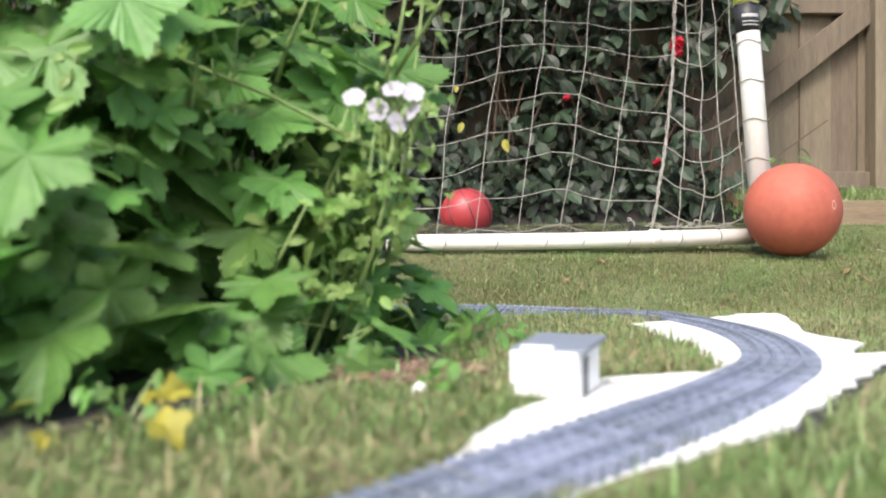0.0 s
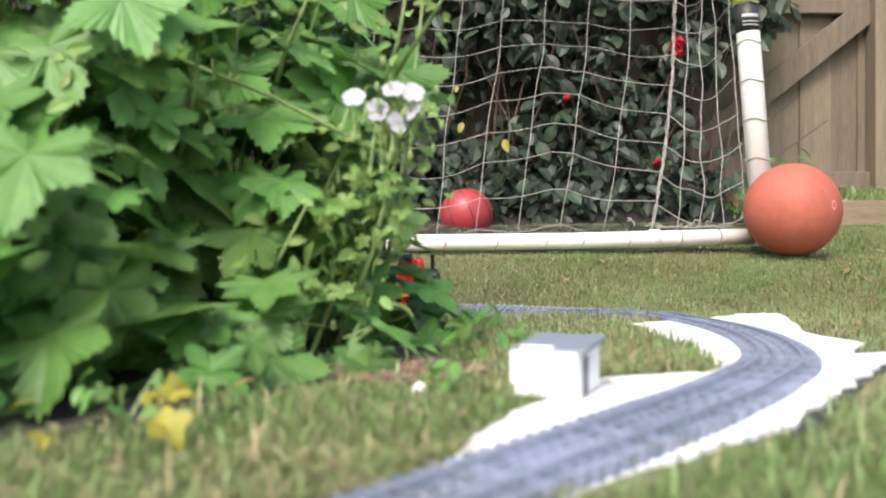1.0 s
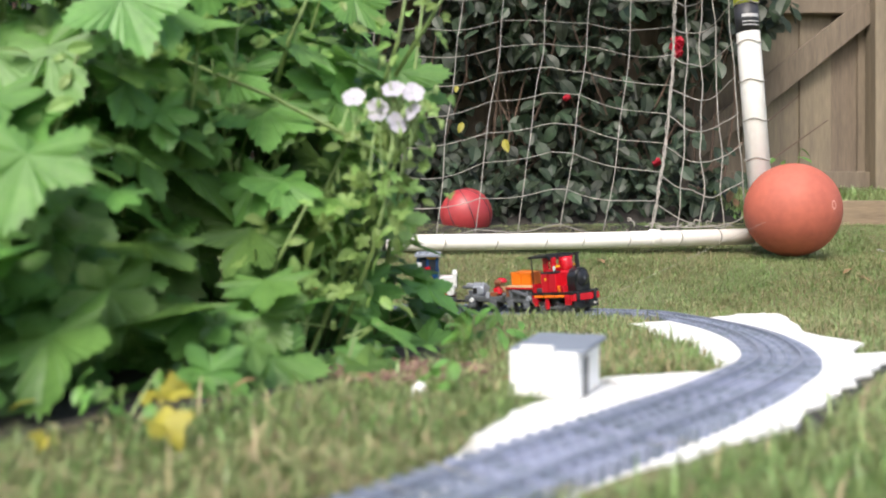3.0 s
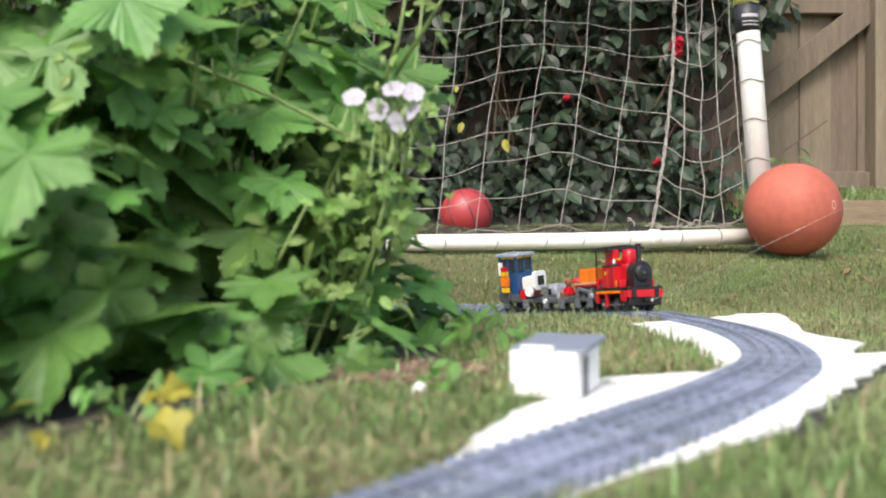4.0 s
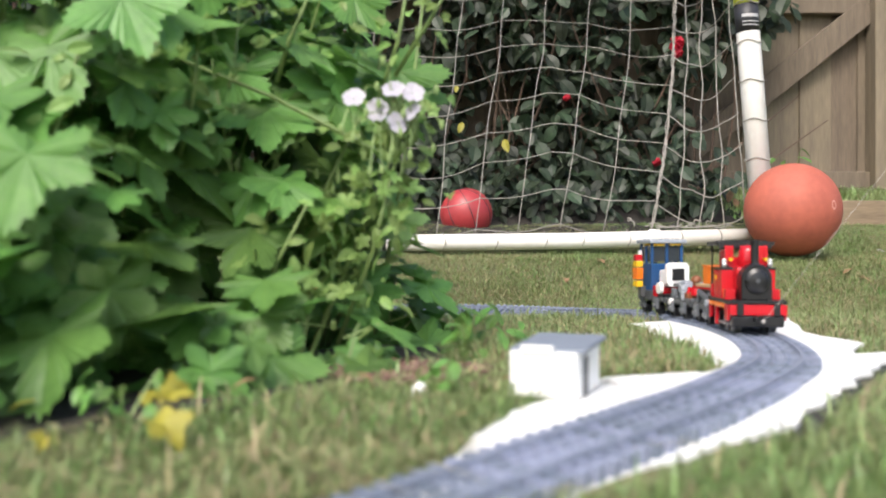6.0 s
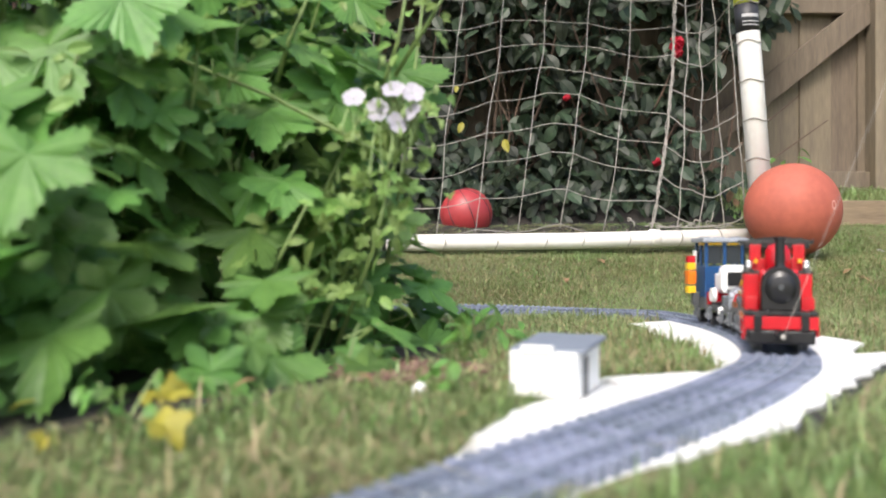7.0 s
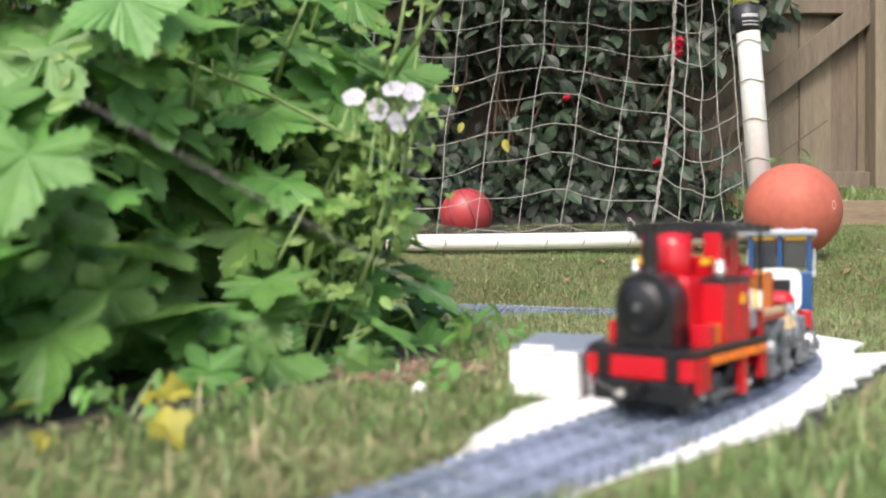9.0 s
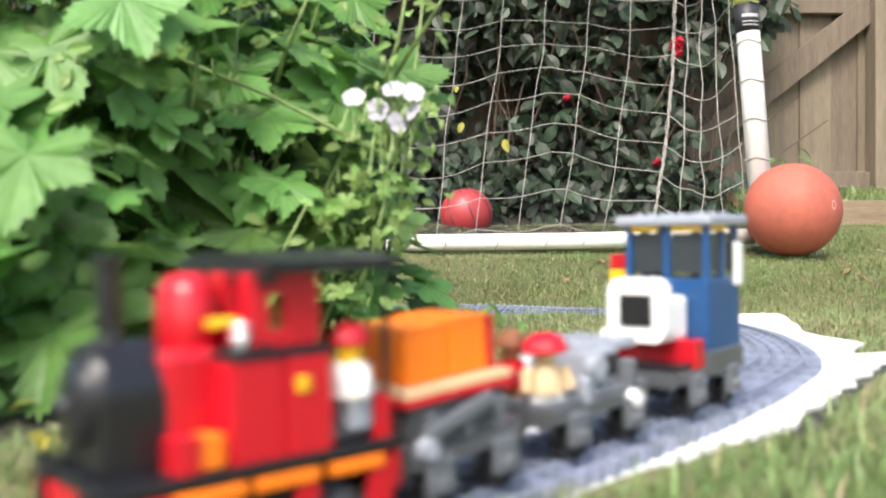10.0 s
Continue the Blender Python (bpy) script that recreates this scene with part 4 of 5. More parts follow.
chips()
for x, y, s in ((-0.016, 0.617, 0.0055), (-0.075, 0.80, 0.004), (-0.068, 0.79, 0.003)):
    bm = bmesh.new()
    ball(bm, (0, 0, 0), s, 12, (1, 0.8, 1.2))
    for v in bm.verts:
        v.co *= 1 + 0.2 * noise.noise(v.co * 300)
    o = new("pebble", finish("pebble", bm, WHITE, True))
    o.location = (x, y, land(x, y) + s + 0.002)
    tagged(o, "small white pebble on the earth", "pebble", "white pebbles")
for x, y, z0 in ((1.155, 2.40, 0.035), (1.175, 2.42, 0.028)):
    d = thing("daisy", "tiny white lawn daisy standing in the grass", "flower", pose(x, y, land(x, y)), "lawn daisies")
    bm = bmesh.new()
    tube(bm, [(0, 0, 0), (0.002, 0, z0)], 0.0008, 4)
    part("stalk", bm, STEM, d)
    bm = bmesh.new()
    for q in range(10):
        m = Matrix.Rotation(0.628 * q, 3, "Z")
        bm.faces.new([bm.verts.new(Vector((0.002, 0, z0)) + m @ Vector(v)) for v in ((0.001, 0, 0), (0.006, 0.0018, 0.002), (0.009, 0, 0.003), (0.006, -0.0018, 0.002))])
    part("petal", bm, PETAL, d)
# a few weeds growing out of the raised bed by the fence, and by the hut
for x, y, n, s in ((1.21, 3.2, 26, 0.10), (1.05, 3.05, 14, 0.04), (0.035, 1.02, 16, 0.035), (0.02, 0.80, 22, 0.028), (-0.19, 0.535, 14, 0.025), (1.65, 3.1, 24, 0.04), (0.0, 0.62, 14, 0.02)):
    c, f, z = [], [], []
    for k in range(n):
        h = rng.uniform(0.2, 1.6 if s < 0.1 else 2.4) * s
        c.append(Vector((rng.gauss(0, 0.6) * s, rng.gauss(0, 0.4) * s, h)))
        f.append(facing((rng.gauss(0, 0.6), -0.4 + rng.gauss(0, 0.4), 0.8), rng.uniform(-1, 1)))
        z.append(min(s, 0.075) * rng.uniform(0.5, 0.9))
    w = thing("weed", "low green leafy weed", "plant", pose(x, y, land(x, y)), "weeds")
    o = card_leaves("leaves", OVAL, c, f, z, LEAF, 0.3, 0.2)
    o.name = "foliage"
    o.parent = w
    for q in c[::4]:
        bm = bmesh.new()
        tube(bm, [(0, 0, -0.002), q * 0.5, q], [0.0012, 0.001, 0.0006], 4)
        part("stem", bm, STEM, w)


# ---- the toy train: x forward, origin at rail height under the middle ----
def wheel(parent, x, side, r, mat=DGREY):
    bm = bmesh.new()
    turn = Matrix.Translation((x, side * 0.020, r)) @ Matrix.Rotation(radians(90 * -side), 4, "X")
    lathe(bm, [(r * 1.14, -0.004), (r * 1.14, -0.002), (r, -0.001), (r, 0.005), (r * 0.75, 0.006), (r * 0.7, 0.0045), (r * 0.3, 0.0045), (r * 0.26, 0.007), (r * 0.1, 0.007)], 20, turn)
    w = part("wheel", bm, mat, parent, "moulded spoked wheel")
    bm = bmesh.new()
    ball(bm, (x, side * 0.0275, r), 0.002, 8)
    part("axle_end", bm, SILVER, w)
    return w


def slab(name, parent, c, size, mat, label="", bevel=0.0006, rot=None):
    bm = bmesh.new()
    box(bm, c, size, bevel, rot)
    return part(name, bm, mat, parent, label)


def stud(name, parent, x, y, z, mat, r=0.0024, h=0.0018):
    bm = bmesh.new()
    cyl(bm, (x, y, z), (x, y, z + h), r, r, 12)
    return part(name, bm, mat, parent)


def figure(parent_group, m, head, body, legs, hat=None, brim=1.0):
    """A toy figure as one plain mesh."""
    bm = bmesh.new()
    box(bm, (0, 0, 0.006), (0.009, 0.0155, 0.012), 0.0008)
    lathe(bm, [(0.0095, 0.012), (0.0085, 0.018), (0.0065, 0.0245)], 8)
    cyl(bm, (0, 0.0095, 0.023), (0.004, 0.0115, 0.013), 0.0026, 0.0024, 8)
    cyl(bm, (0, -0.0095, 0.023), (0.004, -0.0115, 0.013), 0.0026, 0.0024, 8)
    k0 = len(bm.faces)
    lathe(bm, [(0.0042, 0.0245), (0.0052, 0.026), (0.0052, 0.033), (0.0042, 0.0345)], 14)
    k1 = len(bm.faces)
    if hat:
        lathe(bm, [(0.0078 * brim, 0.0315), (0.0078 * brim, 0.033), (0.0064 * brim, 0.0375), (0.0035 * brim, 0.0400)], 14)
    me = bpy.data.meshes.new("toy_figure")
    bm.faces.ensure_lookup_table()
    for i, f in enumerate(bm.faces):
        f.material_index = 2 if i >= k1 else 1 if i >= k0 else 0
        if i < k0 and f.calc_center_median().z < 0.0115:
            f.material_index = 3
    bmesh.ops.recalc_face_normals(bm, faces=bm.faces)
    bm.to_mesh(me)
    bm.free()
    for mt in (body, head, hat or head, legs):
        me.materials.append(mt)
    ob = new("toy_figure", me)
    ob.parent, ob.matrix_basis = parent_group, m
    return ob


def build_engine():
    e = thing("toy_locomotive", "red and black toy steam locomotive built of plastic bricks", "toy train")
    # running plate, buffer beams, frames
    slab("running_plate", e, (0, 0, 0.0335), (0.136, 0.066, 0.0034), BLACK, "black running plate")
    slab("buffer_beam", e, (0.0655, 0, 0.0258), (0.006, 0.066, 0.0105), RED, "red buffer beam")
    slab("buffer_beam", e, (-0.0655, 0, 0.0245), (0.006, 0.062, 0.0135), RED, "red buffer beam")
    slab("frame", e, (0, 0, 0.023), (0.124, 0.026, 0.018), BLACK, "black frame between the wheels")
    slab("cowcatcher", e, (0.063, 0, 0.0135), (0.010, 0.060, 0.0125), BLACK, "black guard under the beam", 0.002)
    bm = bmesh.new()
    box(bm, (0.0745, 0, 0.0165), (0.012, 0.012, 0.006), 0.0015)
    cyl(bm, (0.079, 0, 0.013), (0.079, 0, 0.021), 0.0035, 0.0035, 12)
    part("coupling", bm, BLACK, e, "black magnetic coupling")
    for side in (1, -1):
        slab("beam_bracket", e, (0.0695, side * 0.021, 0.0265), (0.003, 0.0075, 0.0135), BLACK, "black bracket on the beam")
        for x, w, mat in ((-0.008, 0.030, ORANGE), (0.026, 0.030, ORANGE), (-0.043, 0.028, ORANGE)):
            slab("valance", e, (x, side * 0.0325, 0.0288), (w, 0.003, 0.0042), mat, "orange lining strip")
        slab("valance", e, (0.052, side * 0.0325, 0.0225), (0.019, 0.003, 0.0165), RED, "red side panel")
        slab("step", e, (-0.018, side * 0.031, 0.017), (0.010, 0.004, 0.022), RED, "red step")
        slab("step", e, (-0.056, side * 0.031, 0.020), (0.012, 0.004, 0.016), RED, "red step")
        for x, r in ((0.034, 0.0105), (0.006, 0.0105), (-0.036, 0.0105)):
            wheel(e, x, side, r)
        bm = bmesh.new()
        box(bm, (0.006, side * 0.0295, 0.0095), (0.062, 0.0018, 0.0032), 0.0005)
        part("coupling_rod", bm, DGREY, e, "dark coupling rod")
        # side tanks with lining and filler caps
        slab("side_tank", e, (0.004, side * 0.0235, 0.0515), (0.024, 0.017, 0.033), RED, "red side tank", 0.001)
        slab("side_tank", e, (-0.020, side * 0.0245, 0.0515), (0.022, 0.016, 0.033), RED, "red cab side", 0.001)
        slab("tank_top", e, (-0.007, side * 0.0235, 0.0692), (0.048, 0.019, 0.0024), BLACK, "dark tank top")
        slab("lamp_plate", e, (-0.016, side * 0.0328, 0.0585), (0.0055, 0.0016, 0.0055), YELLOW, "yellow number tile left blank")
        slab("toolbox", e, (0.0240, side * 0.026, 0.0410), (0.010, 0.010, 0.0105), ORANGE, "orange toolbox")
        slab("sand_box", e, (0.034, side * 0.026, 0.0410), (0.010, 0.012, 0.0115), RED, "red block on the running plate")
        bm = bmesh.new()
        cyl(bm, (0.009, side * 0.027, 0.0705), (0.009, side * 0.027, 0.078), 0.0036, 0.0030, 12)
        ball(bm, (0.009, side * 0.027, 0.0780), 0.0034, 12)
        part("filler_cap", bm, SILVER, e, "silver filler cap", True)
        # upper cab sides with a slot window
        slab("cab_side", e, (-0.001, side * 0.0235, 0.0835), (0.010, 0.0045, 0.026), RED, "red upper cab side")
        slab("cab_side", e, (-0.0215, side * 0.0235, 0.0835), (0.017, 0.0045, 0.026), RED, "red upper cab side")
        slab("cab_side", e, (-0.0095, side * 0.0235, 0.0925), (0.009, 0.0043, 0.0075), RED, "red upper cab side")
        slab("cab_side", e, (-0.0095, side * 0.0235, 0.0735), (0.009, 0.0043, 0.006), RED, "red upper cab side")
        slab("cab_pillar", e, (-0.0630, side * 0.0285, 0.067), (0.0022, 0.0022, 0.064), BLACK, "black cab pillar")
        slab("bunker_side", e, (-0.060, side * 0.0285, 0.0425), (0.008, 0.004, 0.015), RED, "red bunker side")
    # boiler and smokebox
    bm = bmesh.new()
    lathe(bm, [(0.0155, 0), (0.0165, 0.001), (0.0165, 0.036)], 28, Matrix.Translation((0.012, 0, 0.053)) @ Matrix.Rotation(radians(90), 4, "Y"))
    part("boiler", bm, RED, e, "red round boiler", True)
    # the boiler's flat red sides between smokebox and tanks
    slab("boiler_side", e, (0.024, 0, 0.0545), (0.026, 0.037, 0.035), RED, "red boiler casing", 0.004)
    # arched smokebox standing on the running plate, its front a shallow dome
    bm = bmesh.new()
    arch = [(-0.0178, 0.0352)] + [(0.0178 * math.cos(math.pi * (1 - k / 16)), 0.0575 + 0.0178 * math.sin(math.pi * (1 - k / 16))) for k in range(17)] + [(0.0178, 0.0352)]
    rings = [[bm.verts.new((x, y * w, 0.055 + (z - 0.055) * w)) for y, z in arch] for x, w in ((0.034, 1.0), (0.0595, 1.0), (0.0615, 0.95), (0.0615, 0.86))]
    for p, q in zip(rings, rings[1:]):
        for k in range(len(arch)):
            bm.faces.new((p[k], p[(k + 1) % len(arch)], q[(k + 1) % len(arch)], q[k]))
    bm.faces.new(rings[0])
    bm.faces.new(rings[-1])
    lathe(bm, [(0.0145, 0), (0.0135, 0.003), (0.0095, 0.0055), (0.004, 0.0066), (0.001, 0.0068)], 24, Matrix.Translation((0.0612, 0, 0.0565)) @ Matrix.Rotation(radians(90), 4, "Y"))
    smokebox = part("smokebox", bm, BLACK, e, "glossy black arched smokebox")
    bm = bmesh.new()
    cyl(bm, (0.0675, 0, 0.0565), (0.0700, 0, 0.0565), 0.0026, 0.0022, 12)
    part("door_knob", bm, DGREY, smokebox)
    bm = bmesh.new()
    lathe(bm, [(0.0068, 0.072), (0.0052, 0.0745), (0.0046, 0.078), (0.0046, 0.102), (0.0058, 0.1035), (0.0058, 0.108), (0.004, 0.108)], 16, Matrix.Translation((0.050, 0, 0)))
    part("chimney", bm, BLACK, e, "tall thin black chimney")
    bm = bmesh.new()
    lathe(bm, [(0.013, 0.066), (0.0125, 0.080), (0.0118, 0.090), (0.0085, 0.0955), (0.003, 0.0975)], 20, Matrix.Translation((0.017, 0, 0)))
    part("steam_dome", bm, RED, e, "tall red steam dome", True)
    # cab front with two windows, cab back rail
    slab("cab_front", e, (0.0010, 0, 0.0765), (0.004, 0.044, 0.013), RED, "red cab front")
    for side in (1, -1):
        slab("cab_front", e, (0.0010, side * 0.0190, 0.0885), (0.004, 0.008, 0.016), RED, "red cab front")
        slab("whistle", e, (0.013, side * 0.0205, 0.0800), (0.013, 0.0032, 0.0040), YELLOW, "brass-yellow whistle", 0.001)
    slab("cab_front", e, (0.0010, 0, 0.0885), (0.004, 0.014, 0.016), RED, "red cab front")
    slab("bunker_back", e, (-0.0640, 0, 0.0425), (0.004, 0.056, 0.016), RED, "red bunker back")
    slab("cab_floor", e, (-0.045, 0, 0.039), (0.034, 0.050, 0.006), DGREY, "dark cab floor")
    slab("firebox", e, (-0.026, 0, 0.052), (0.012, 0.030, 0.03), BLACK, "black firebox")
    slab("roof_gable", e, (-0.0020, 0, 0.0975), (0.007, 0.062, 0.010), BLACK, "black gable under the roof", 0.001)
    # arched roof
    bm = bmesh.new()
    xs = (-0.066, 0.001)
    prof = [(-0.0345 + 0.069 * k / 12) for k in range(13)]
    rings = []
    for x in xs:
        rings.append([bm.verts.new((x, y, 0.0995 + 0.0095 * math.cos(y / 0.0345 * 1.2))) for y in prof] + [bm.verts.new((x, y, 0.0935 + 0.0090 * math.cos(y / 0.0345 * 1.2))) for y in reversed(prof)])
    m = len(rings[0])
    for k in range(m):
        bm.faces.new((rings[0][k], rings[0][(k + 1) % m], rings[1][(k + 1) % m], rings[1][k]))
    for r in rings:
        for k in range(12):
            bm.faces.new((r[k], r[k + 1], r[m - 2 - k], r[m - 1 - k]))
    roof = part("roof", bm, BLACK, e, "black arched cab roof")
    for x in (-0.058, -0.039, -0.020, -0.002):
        bm = bmesh.new()
        for y in prof[::2]:
            ball(bm, (x, y, 0.0998 + 0.0095 * math.cos(y / 0.0345 * 1.2)), 0.0016, 6)
        part("roof_rivets", bm, BLACK, roof)
    for x in (0.0655, ):
        for y in (-0.028, -0.012, 0.012, 0.028):
            stud("stud", e, x, y, 0.0352, BLACK)
    for x in (-0.003, 0.012):
        for side in (1, -1):
            stud("stud", e, x, side * 0.0245, 0.0704, BLACK)
    slab("bogie", e, (-0.057, 0, 0.013), (0.022, 0.040, 0.012), BLACK, "black trailing frame")
    slab("drawbar", e, (-0.074, 0, 0.016), (0.014, 0.008, 0.005), BLACK, "black drawbar")
    driver = figure(e, pose(-0.0415, 0.0215, 0.0430), YELLOW, WHITE, GREY, RED)
    tagged(driver, "small toy driver with a yellow head and white top")
    for o in e.children_recursive:
        # the whole engine is a little shorter and taller than its parts were drawn
        if o.type == "MESH" and o.name.split(".")[0] not in ("wheel", "axle_end", "toy_figure"):
            for v in o.data.vertices:
                v.co.x *= 0.85
                v.co.z = float(np.interp(v.co.z, (0, 0.02, 0.0352, 0.0704, 0.0965, 0.109), (0, 0.021, 0.0385, 0.0765, 0.1030, 0.1105)))
    return e


def chassis(t, length, mat=DGREY):
    slab("deck", t, (0, 0, 0.0275), (length, 0.048, 0.0034), mat, "dark deck")
    slab("underframe", t, (0, 0, 0.0205), (length - 0.006, 0.022, 0.010), BLACK, "black underframe")
    for side in (1, -1):
        for x in (-length * 0.28, length * 0.28):
            wheel(t, x, side, 0.0085, BLACK)
            slab("axle_guard", t, (x, side * 0.0275, 0.0155), (0.014, 0.0045, 0.016), MGREY, "grey axle guard", 0.0012)
            bm = bmesh.new()
            cyl(bm, (x, side * 0.0295, 0.0125), (x, side * 0.0325, 0.0125), 0.0036, 0.003, 12)
            part("axle_box", bm, MGREY, t, "round grey axle box")
        slab("sole_bar", t, (0, side * 0.0245, 0.0225), (length - 0.004, 0.0035, 0.0065), DGREY, "grey sole bar")
    for end in (1, -1):
        slab("buffer_beam", t, (end * (length / 2 - 0.002), 0, 0.0215), (0.004, 0.046, 0.009), DGREY, "dark buffer beam")
        bm = bmesh.new()
        box(bm, (end * (length / 2 + 0.005), 0, 0.0155), (0.012, 0.009, 0.005), 0.0012)
        part("coupling", bm, BLACK, t)


def build_box_wagon():
    t = thing("toy_wagon", "grey toy flat wagon carrying an orange crate", "toy wagon")
    chassis(t, 0.070)
    slab("load_deck", t, (0.002, 0, 0.0500), (0.062, 0.050, 0.0038), TAN, "pale deck boards")
    slab("side_strip", t, (0.002, 0, 0.0465), (0.064, 0.052, 0.0030), RED, "dark red strip")
    slab("wagon_body", t, (0.002, 0, 0.0370), (0.056, 0.044, 0.0160), DGREY, "dark grey wagon body")
    for side in (1, -1):
        for x in (-0.020, 0.0, 0.020):
            slab("side_rib", t, (x, side * 0.0235, 0.0340), (0.006, 0.005, 0.015), MGREY, "grey side rib", 0.001)
        slab("side_arm", t, (0.006, side * 0.0265, 0.0375), (0.040, 0.005, 0.006), MGREY, "grey side arm", 0.001, Matrix.Rotation(radians(14), 4, "Y"))
        bm = bmesh.new()
        cyl(bm, (0.026, side * 0.026, 0.028), (0.026, side * 0.031, 0.028), 0.0052, 0.0042, 14)
        part("hub", bm, GREY, t, "round grey hub")
    crate = slab("crate", t, (0.015, 0, 0.0630), (0.023, 0.036, 0.0220), ORANGE, "orange brick crate", 0.0012)
    slab("crate_lid", crate, (0.015, 0, 0.0750), (0.0235, 0.037, 0.0022), ORANGE, "orange lid")
    crate = slab("crate", t, (-0.0095, 0, 0.0635), (0.023, 0.036, 0.0230), ORANGE, "orange brick crate", 0.0012)
    slab("crate_lid", crate, (-0.0095, 0, 0.0760), (0.0235, 0.037, 0.0022), ORANGE, "orange lid")
    slab("end_post", t, (-0.024, 0.012, 0.060), (0.004, 0.012, 0.032), RED, "dull red end post")
    slab("end_post", t, (-0.029, -0.014, 0.038), (0.010, 0.014, 0.024), BROWN, "brown box")
    return t


def build_figure_wagon():
    t = thing("toy_wagon", "grey toy wagon with a red-capped figure and machinery", "toy wagon")
    chassis(t, 0.078, MGREY)
    slab("seat_block", t, (0.022, -0.008, 0.033), (0.014, 0.030, 0.008), BROWN, "brown seat block")
    f = figure(t, pose(0.029, 0.014, 0.0215, 0, 0, 60), TAN, TAN, WHITE, RED, 1.5)
    tagged(f, "small toy figure with a red cap and tan top")
    f = figure(t, pose(0.027, -0.010, 0.0215, 0, 0, -40), BROWN, RED, BROWN, BROWN)
    tagged(f, "small toy figure with a red top")
    slab("machine", t, (-0.012, 0, 0.0385), (0.024, 0.034, 0.020), GREY, "light grey machine block", 0.0025)
    slab("machine_top", t, (-0.016, 0, 0.0495), (0.030, 0.026, 0.0032), GREY, "light grey plate", 0.001)
    slab("machine_arm", t, (-0.034, 0.010, 0.0475), (0.020, 0.010, 0.006), GREY, "grey arm reaching to the next wagon", 0.0015)
    slab("machine_arm", t, (-0.034, -0.012, 0.0455), (0.022, 0.008, 0.006), MGREY, "grey arm reaching to the next wagon", 0.0015)
    for side in (1, -1):
        bm = bmesh.new()
        cyl(bm, (-0.004, side * 0.017, 0.040), (-0.004, side * 0.0215, 0.040), 0.0065, 0.0058, 16)
        part("gear_cover", bm, GREY, t, "round grey cover")
        slab("vent", t, (-0.018, side * 0.0175, 0.039), (0.008, 0.002, 0.011), BLACK, "dark vent")
        slab("bracket", t, (-0.026, side * 0.021, 0.032), (0.008, 0.008, 0.018), MGREY, "grey bracket", 0.0015)
        slab("bracket", t, (0.010, side * 0.022, 0.031), (0.007, 0.006, 0.014), GREY, "grey bracket", 0.0015)
        bm = bmesh.new()
        cyl(bm, (-0.022, side * 0.026, 0.022), (-0.022, side * 0.031, 0.022), 0.005, 0.004, 14)
        part("white_hub", bm, WHITE, t, "white round hub")
    for x in (-0.024, -0.016, -0.008):
        for y in (-0.008, 0.0, 0.008):
            stud("stud", t, x, y, 0.0511, GREY)
    return t


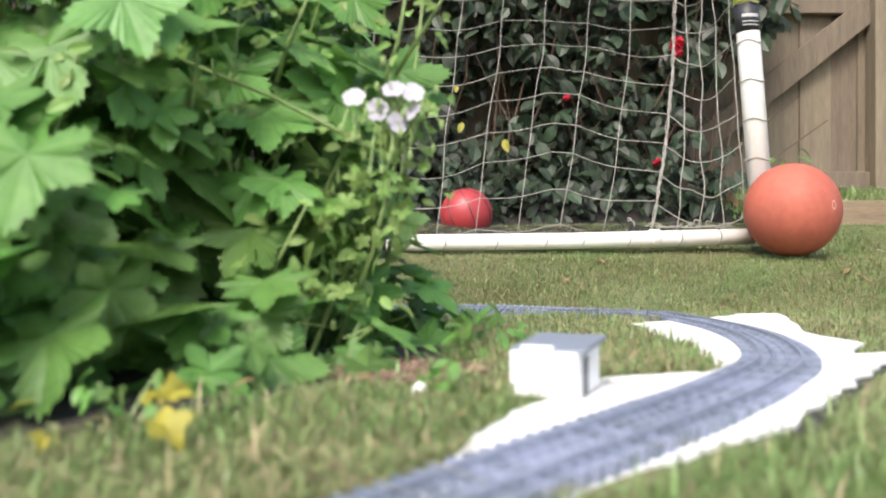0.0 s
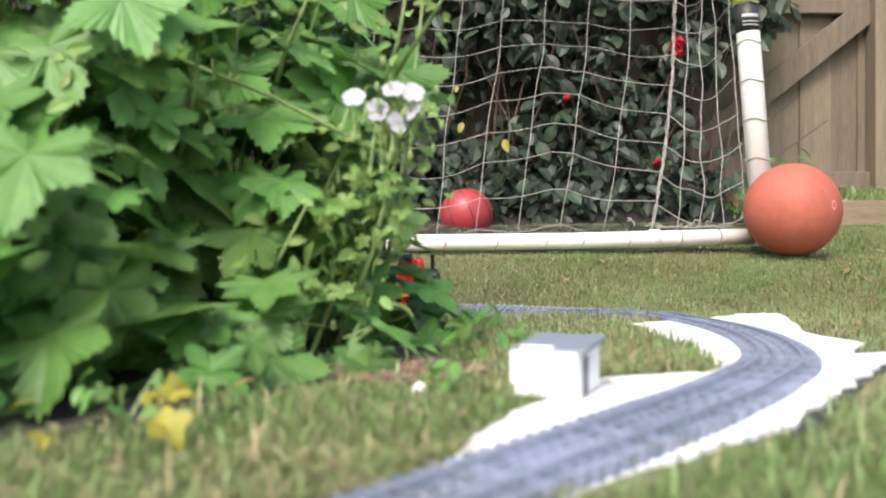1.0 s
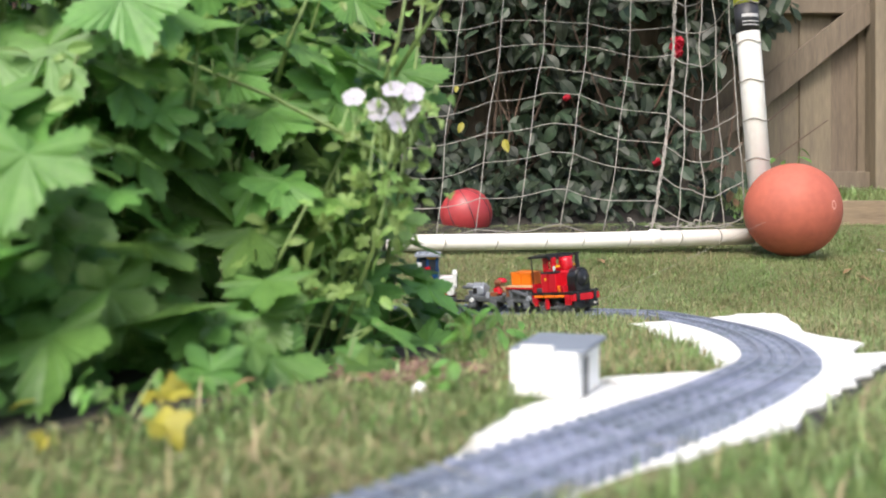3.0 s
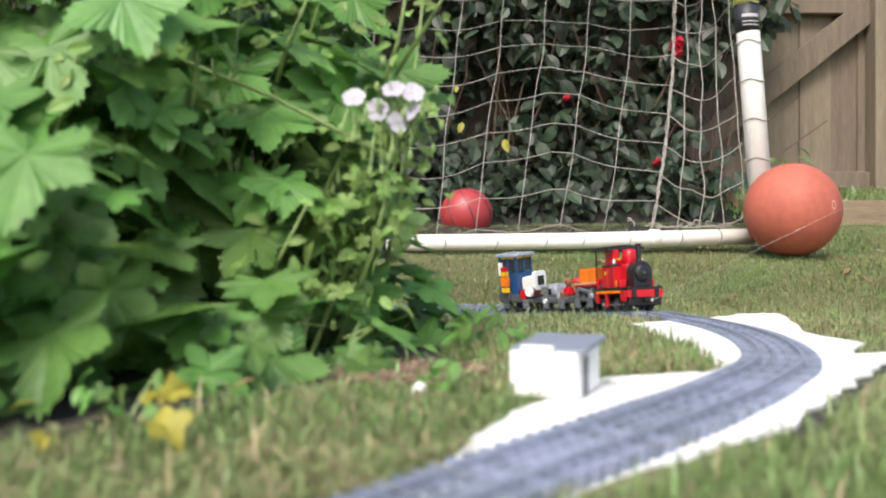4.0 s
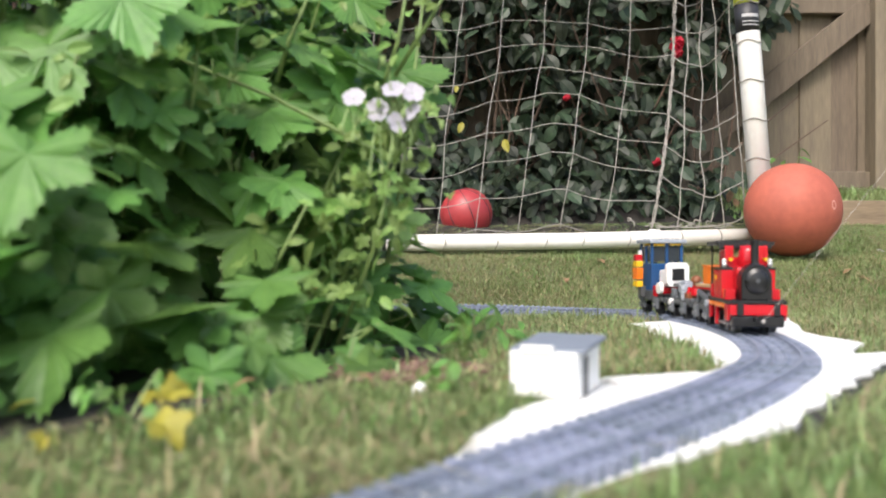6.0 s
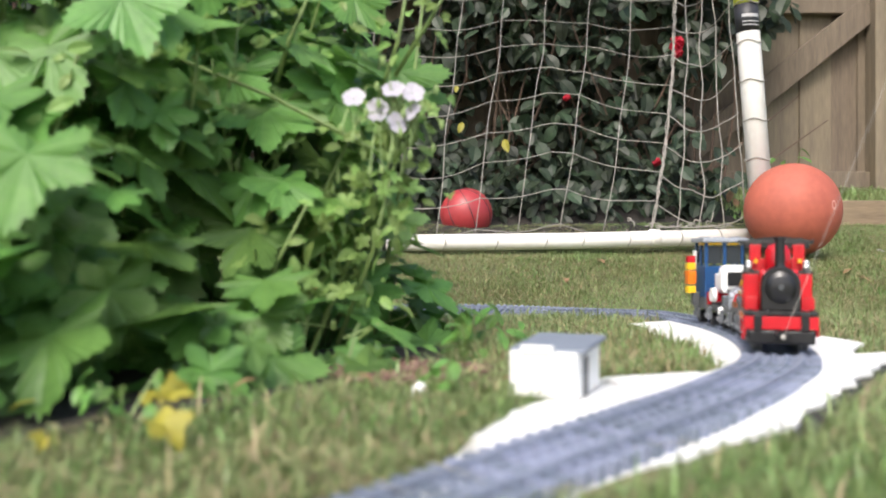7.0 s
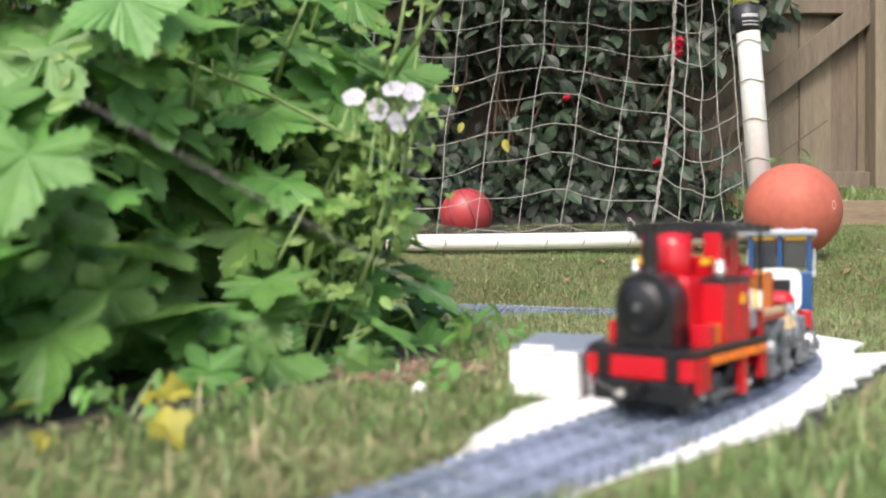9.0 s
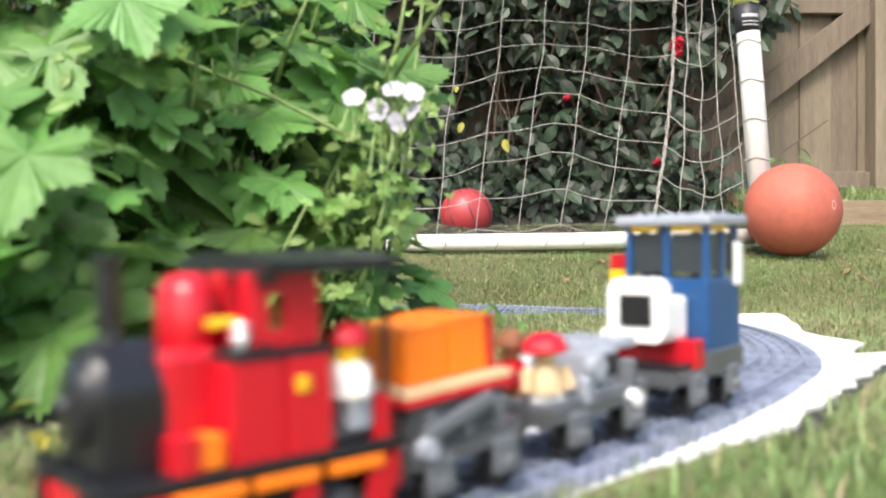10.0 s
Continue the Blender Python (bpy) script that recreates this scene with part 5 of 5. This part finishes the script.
def build_blue_engine():
    t = thing("toy_diesel_locomotive", "blue and white toy locomotive of plastic bricks with a pale roof", "toy train")
    chassis(t, 0.084, BLACK)
    slab("skirt", t, (-0.016, 0, 0.027), (0.050, 0.056, 0.014), DGREY, "dark olive-grey skirt", 0.001)
    slab("brick_block", t, (0.016, 0, 0.033), (0.012, 0.052, 0.016), RED, "red block")
    slab("bonnet", t, (0.022, 0, 0.052), (0.030, 0.030, 0.024), WHITE, "white bonnet", 0.003)
    # rounded white nose frame with a dark grille
    bm = bmesh.new()
    box(bm, (0.038, 0, 0.0575), (0.008, 0.036, 0.034), 0.0)
    es = [ed for ed in bm.edges if abs(ed.verts[0].co.x - ed.verts[1].co.x) > 0.005]
    bmesh.ops.bevel(bm, geom=es, offset=0.0075, segments=4, affect="EDGES", profile=0.5)
    nose = part("nose", bm, WHITE, t, "rounded white nose")
    slab("grille", nose, (0.0425, 0, 0.0575), (0.0016, 0.0195, 0.0165), BLACK, "dark square grille", 0.0003)
    bm = bmesh.new()
    cyl(bm, (0.030, -0.022, 0.038), (0.030, -0.027, 0.038), 0.009, 0.008, 18)
    part("round_cover", bm, WHITE, t, "round white cover")
    # cab
    slab("cab_body", t, (-0.016, 0, 0.0525), (0.044, 0.054, 0.040), BLUE, "dark blue cab body", 0.001)
    for x in (0.003, -0.0355):
        for y in (-0.0245, 0.0, 0.0245):
            slab("cab_pillar", t, (x, y, 0.0865), (0.0040, 0.0042, 0.030), BLUE, "dark blue pillar")
    slab("window", t, (0.0025, -0.0125, 0.0865), (0.0016, 0.019, 0.022), WINDOW, "smoky windscreen", 0.0002)
    slab("window", t, (0.0025, 0.0125, 0.0865), (0.0016, 0.019, 0.022), WINDOW, "smoky windscreen", 0.0002)
    for side in (1, -1):
        slab("cab_pillar", t, (-0.016, side * 0.0245, 0.0865), (0.004, 0.0042, 0.030), BLUE, "dark blue pillar")
        slab("window", t, (-0.006, side * 0.0245, 0.0865), (0.014, 0.0016, 0.022), WINDOW, "smoky side window", 0.0002)
        slab("window", t, (-0.0265, side * 0.0245, 0.0865), (0.014, 0.0016, 0.022), WINDOW, "smoky side window", 0.0002)
        slab("yellow_trim", t, (-0.008, side * 0.0262, 0.1000), (0.018, 0.0032, 0.003), YELLOW, "yellow trim under the roof")
        slab("yellow_trim", t, (0.0045, side * 0.0135, 0.1000), (0.0032, 0.018, 0.003), YELLOW, "yellow trim under the roof")
        slab("side_plate", t, (-0.032, side * 0.0285, 0.080), (0.009, 0.0028, 0.024), WHITE, "pale side plate")
    slab("roof", t, (-0.0155, 0, 0.1045), (0.052, 0.062, 0.0056), GREY, "pale grey roof", 0.0016)
    for x in (-0.033, -0.017, -0.001):
        for y in (-0.02, 0, 0.02):
            stud("stud", t, x, y, 0.1071, GREY)
    # stacked coloured bricks on the far side
    for z, mat, w in ((0.081, RED, 0.010), (0.072, YELLOW, 0.012), (0.062, ORANGE, 0.016), (0.054, ORANGE, 0.014), (0.043, YELLOW, 0.013)):
        slab("stacked_brick", t, (-0.014, -0.040, z), (w, 0.011, 0.0085), mat, "bright stacked brick")
    slab("stack_stand", t, (-0.014, -0.034, 0.032), (0.012, 0.008, 0.016), DGREY, "dark bracket")
    # the body stands a little taller than its parts were drawn
    for o in t.children_recursive:
        if o.type == "MESH" and o.name.split(".")[0] not in ("wheel", "axle_end"):
            for v in o.data.vertices:
                v.co.z = float(np.interp(v.co.z, (0, 0.03, 0.110), (0, 0.031, 0.1165)))
    return t


ENGINE = build_engine()
BOX_WAGON = build_box_wagon()
FIGURE_WAGON = build_figure_wagon()
BLUE_ENGINE = build_blue_engine()


def build_cord():
    c = thing("pull_cord", "thin pale cord tied to the locomotive's coupling", "cord")
    bm = bmesh.new()
    tube(bm, [(0, 0, 0.002), (0, 0, 0.12), (0, 0, 0.24), (0, 0, 0.34)], 0.00024, 5)
    part("strand", bm, CORD, c)
    bm = bmesh.new()
    ball(bm, (0, 0, 0), 0.0026, 8)
    part("knot", bm, CORD, c)
    return c


PULL_CORD = build_cord()

# metres along the track of the locomotive's middle, time by time
RUN = [(0.0, 1.27), (1.2, 1.47), (1.6, 1.52), (2.0, 1.585), (2.5, 1.683), (3.8, 1.948), (4.2, 2.006), (4.6, 2.09), (5.0, 2.17), (5.4, 2.280), (5.7, 2.344),
       (6.8, 2.565), (7.2, 2.655), (7.5, 2.703), (8.0, 2.772), (8.4, 2.856), (8.8, 2.966), (9.0, 3.016), (9.2, 3.087), (9.4, 3.148), (9.5, 3.188), (9.7, 3.247), (10.0, 3.331)]
# turn of the cord's upper end about the line of sight, and its lean towards the camera, degrees
SWING = [(0.0, 66, 0), (4.5, 64, 0), (5.0, 56, 0), (5.5, 44, 0), (6.8, 31, 0), (7.0, 22, 0), (7.3, 10, 0), (7.5, -3, 0), (7.8, -20, 0), (8.0, -27, 0), (8.2, -35, 0), (8.4, -47, 0), (8.6, -53, 0), (9.5, -72, 0), (10.0, -76, 0)]


def table(rows, t, k=1):
    return float(np.interp(t, [r[0] for r in rows], [r[k] for r in rows]))


def run_at(t):
    """Distance along the track, eased between the rows."""
    ts = [r[0] for r in RUN]
    i = max(0, min(len(ts) - 2, int(np.searchsorted(ts, t, side="right")) - 1))
    def slope(j):
        a, b = RUN[max(j - 1, 0)], RUN[min(j + 1, len(RUN) - 1)]
        return (b[1] - a[1]) / (b[0] - a[0])
    h = ts[i + 1] - ts[i]
    u = (t - ts[i]) / h
    return ((2 * u ** 3 - 3 * u * u + 1) * RUN[i][1] + (u ** 3 - 2 * u * u + u) * h * slope(i)
            + (-2 * u ** 3 + 3 * u * u) * RUN[i + 1][1] + (u ** 3 - u * u) * h * slope(i + 1))


def stand(s, half):
    """A vehicle's pose with its middle s metres along the track, carried by two axles."""
    a, _ = on_line(s - half)
    b, _ = on_line(s + half)
    p, d = (a + b) / 2, b - a
    roll = 0.35 * bank(p.x, p.y)
    za, zb = rail_height(a.x, a.y), rail_height(b.x, b.y)
    return pose(p.x, p.y, (za + zb) / 2, 0, -math.degrees(math.atan2(zb - za, d.length)), math.degrees(math.atan2(d.y, d.x))) @ pose(0, 0, 0, roll)


def motions():
    times = [k / 8 for k in range(81)]
    for ob, back, half in ((ENGINE, 0.0, 0.034), (BOX_WAGON, 0.102, 0.02), (FIGURE_WAGON, 0.195, 0.022), (BLUE_ENGINE, 0.299, 0.024)):
        walk(ob, [(t, stand(run_at(t) - back, half)) for t in times])
    rows = []
    for t in times:
        tip = stand(run_at(t), 0.034) @ Vector((0.079, 0, 0.016))
        rows.append((t, Matrix.Translation(tip) @ pose(0, 0, 0, table(SWING, t, 2), table(SWING, t, 1), 0)))
    walk(PULL_CORD, rows)


motions()
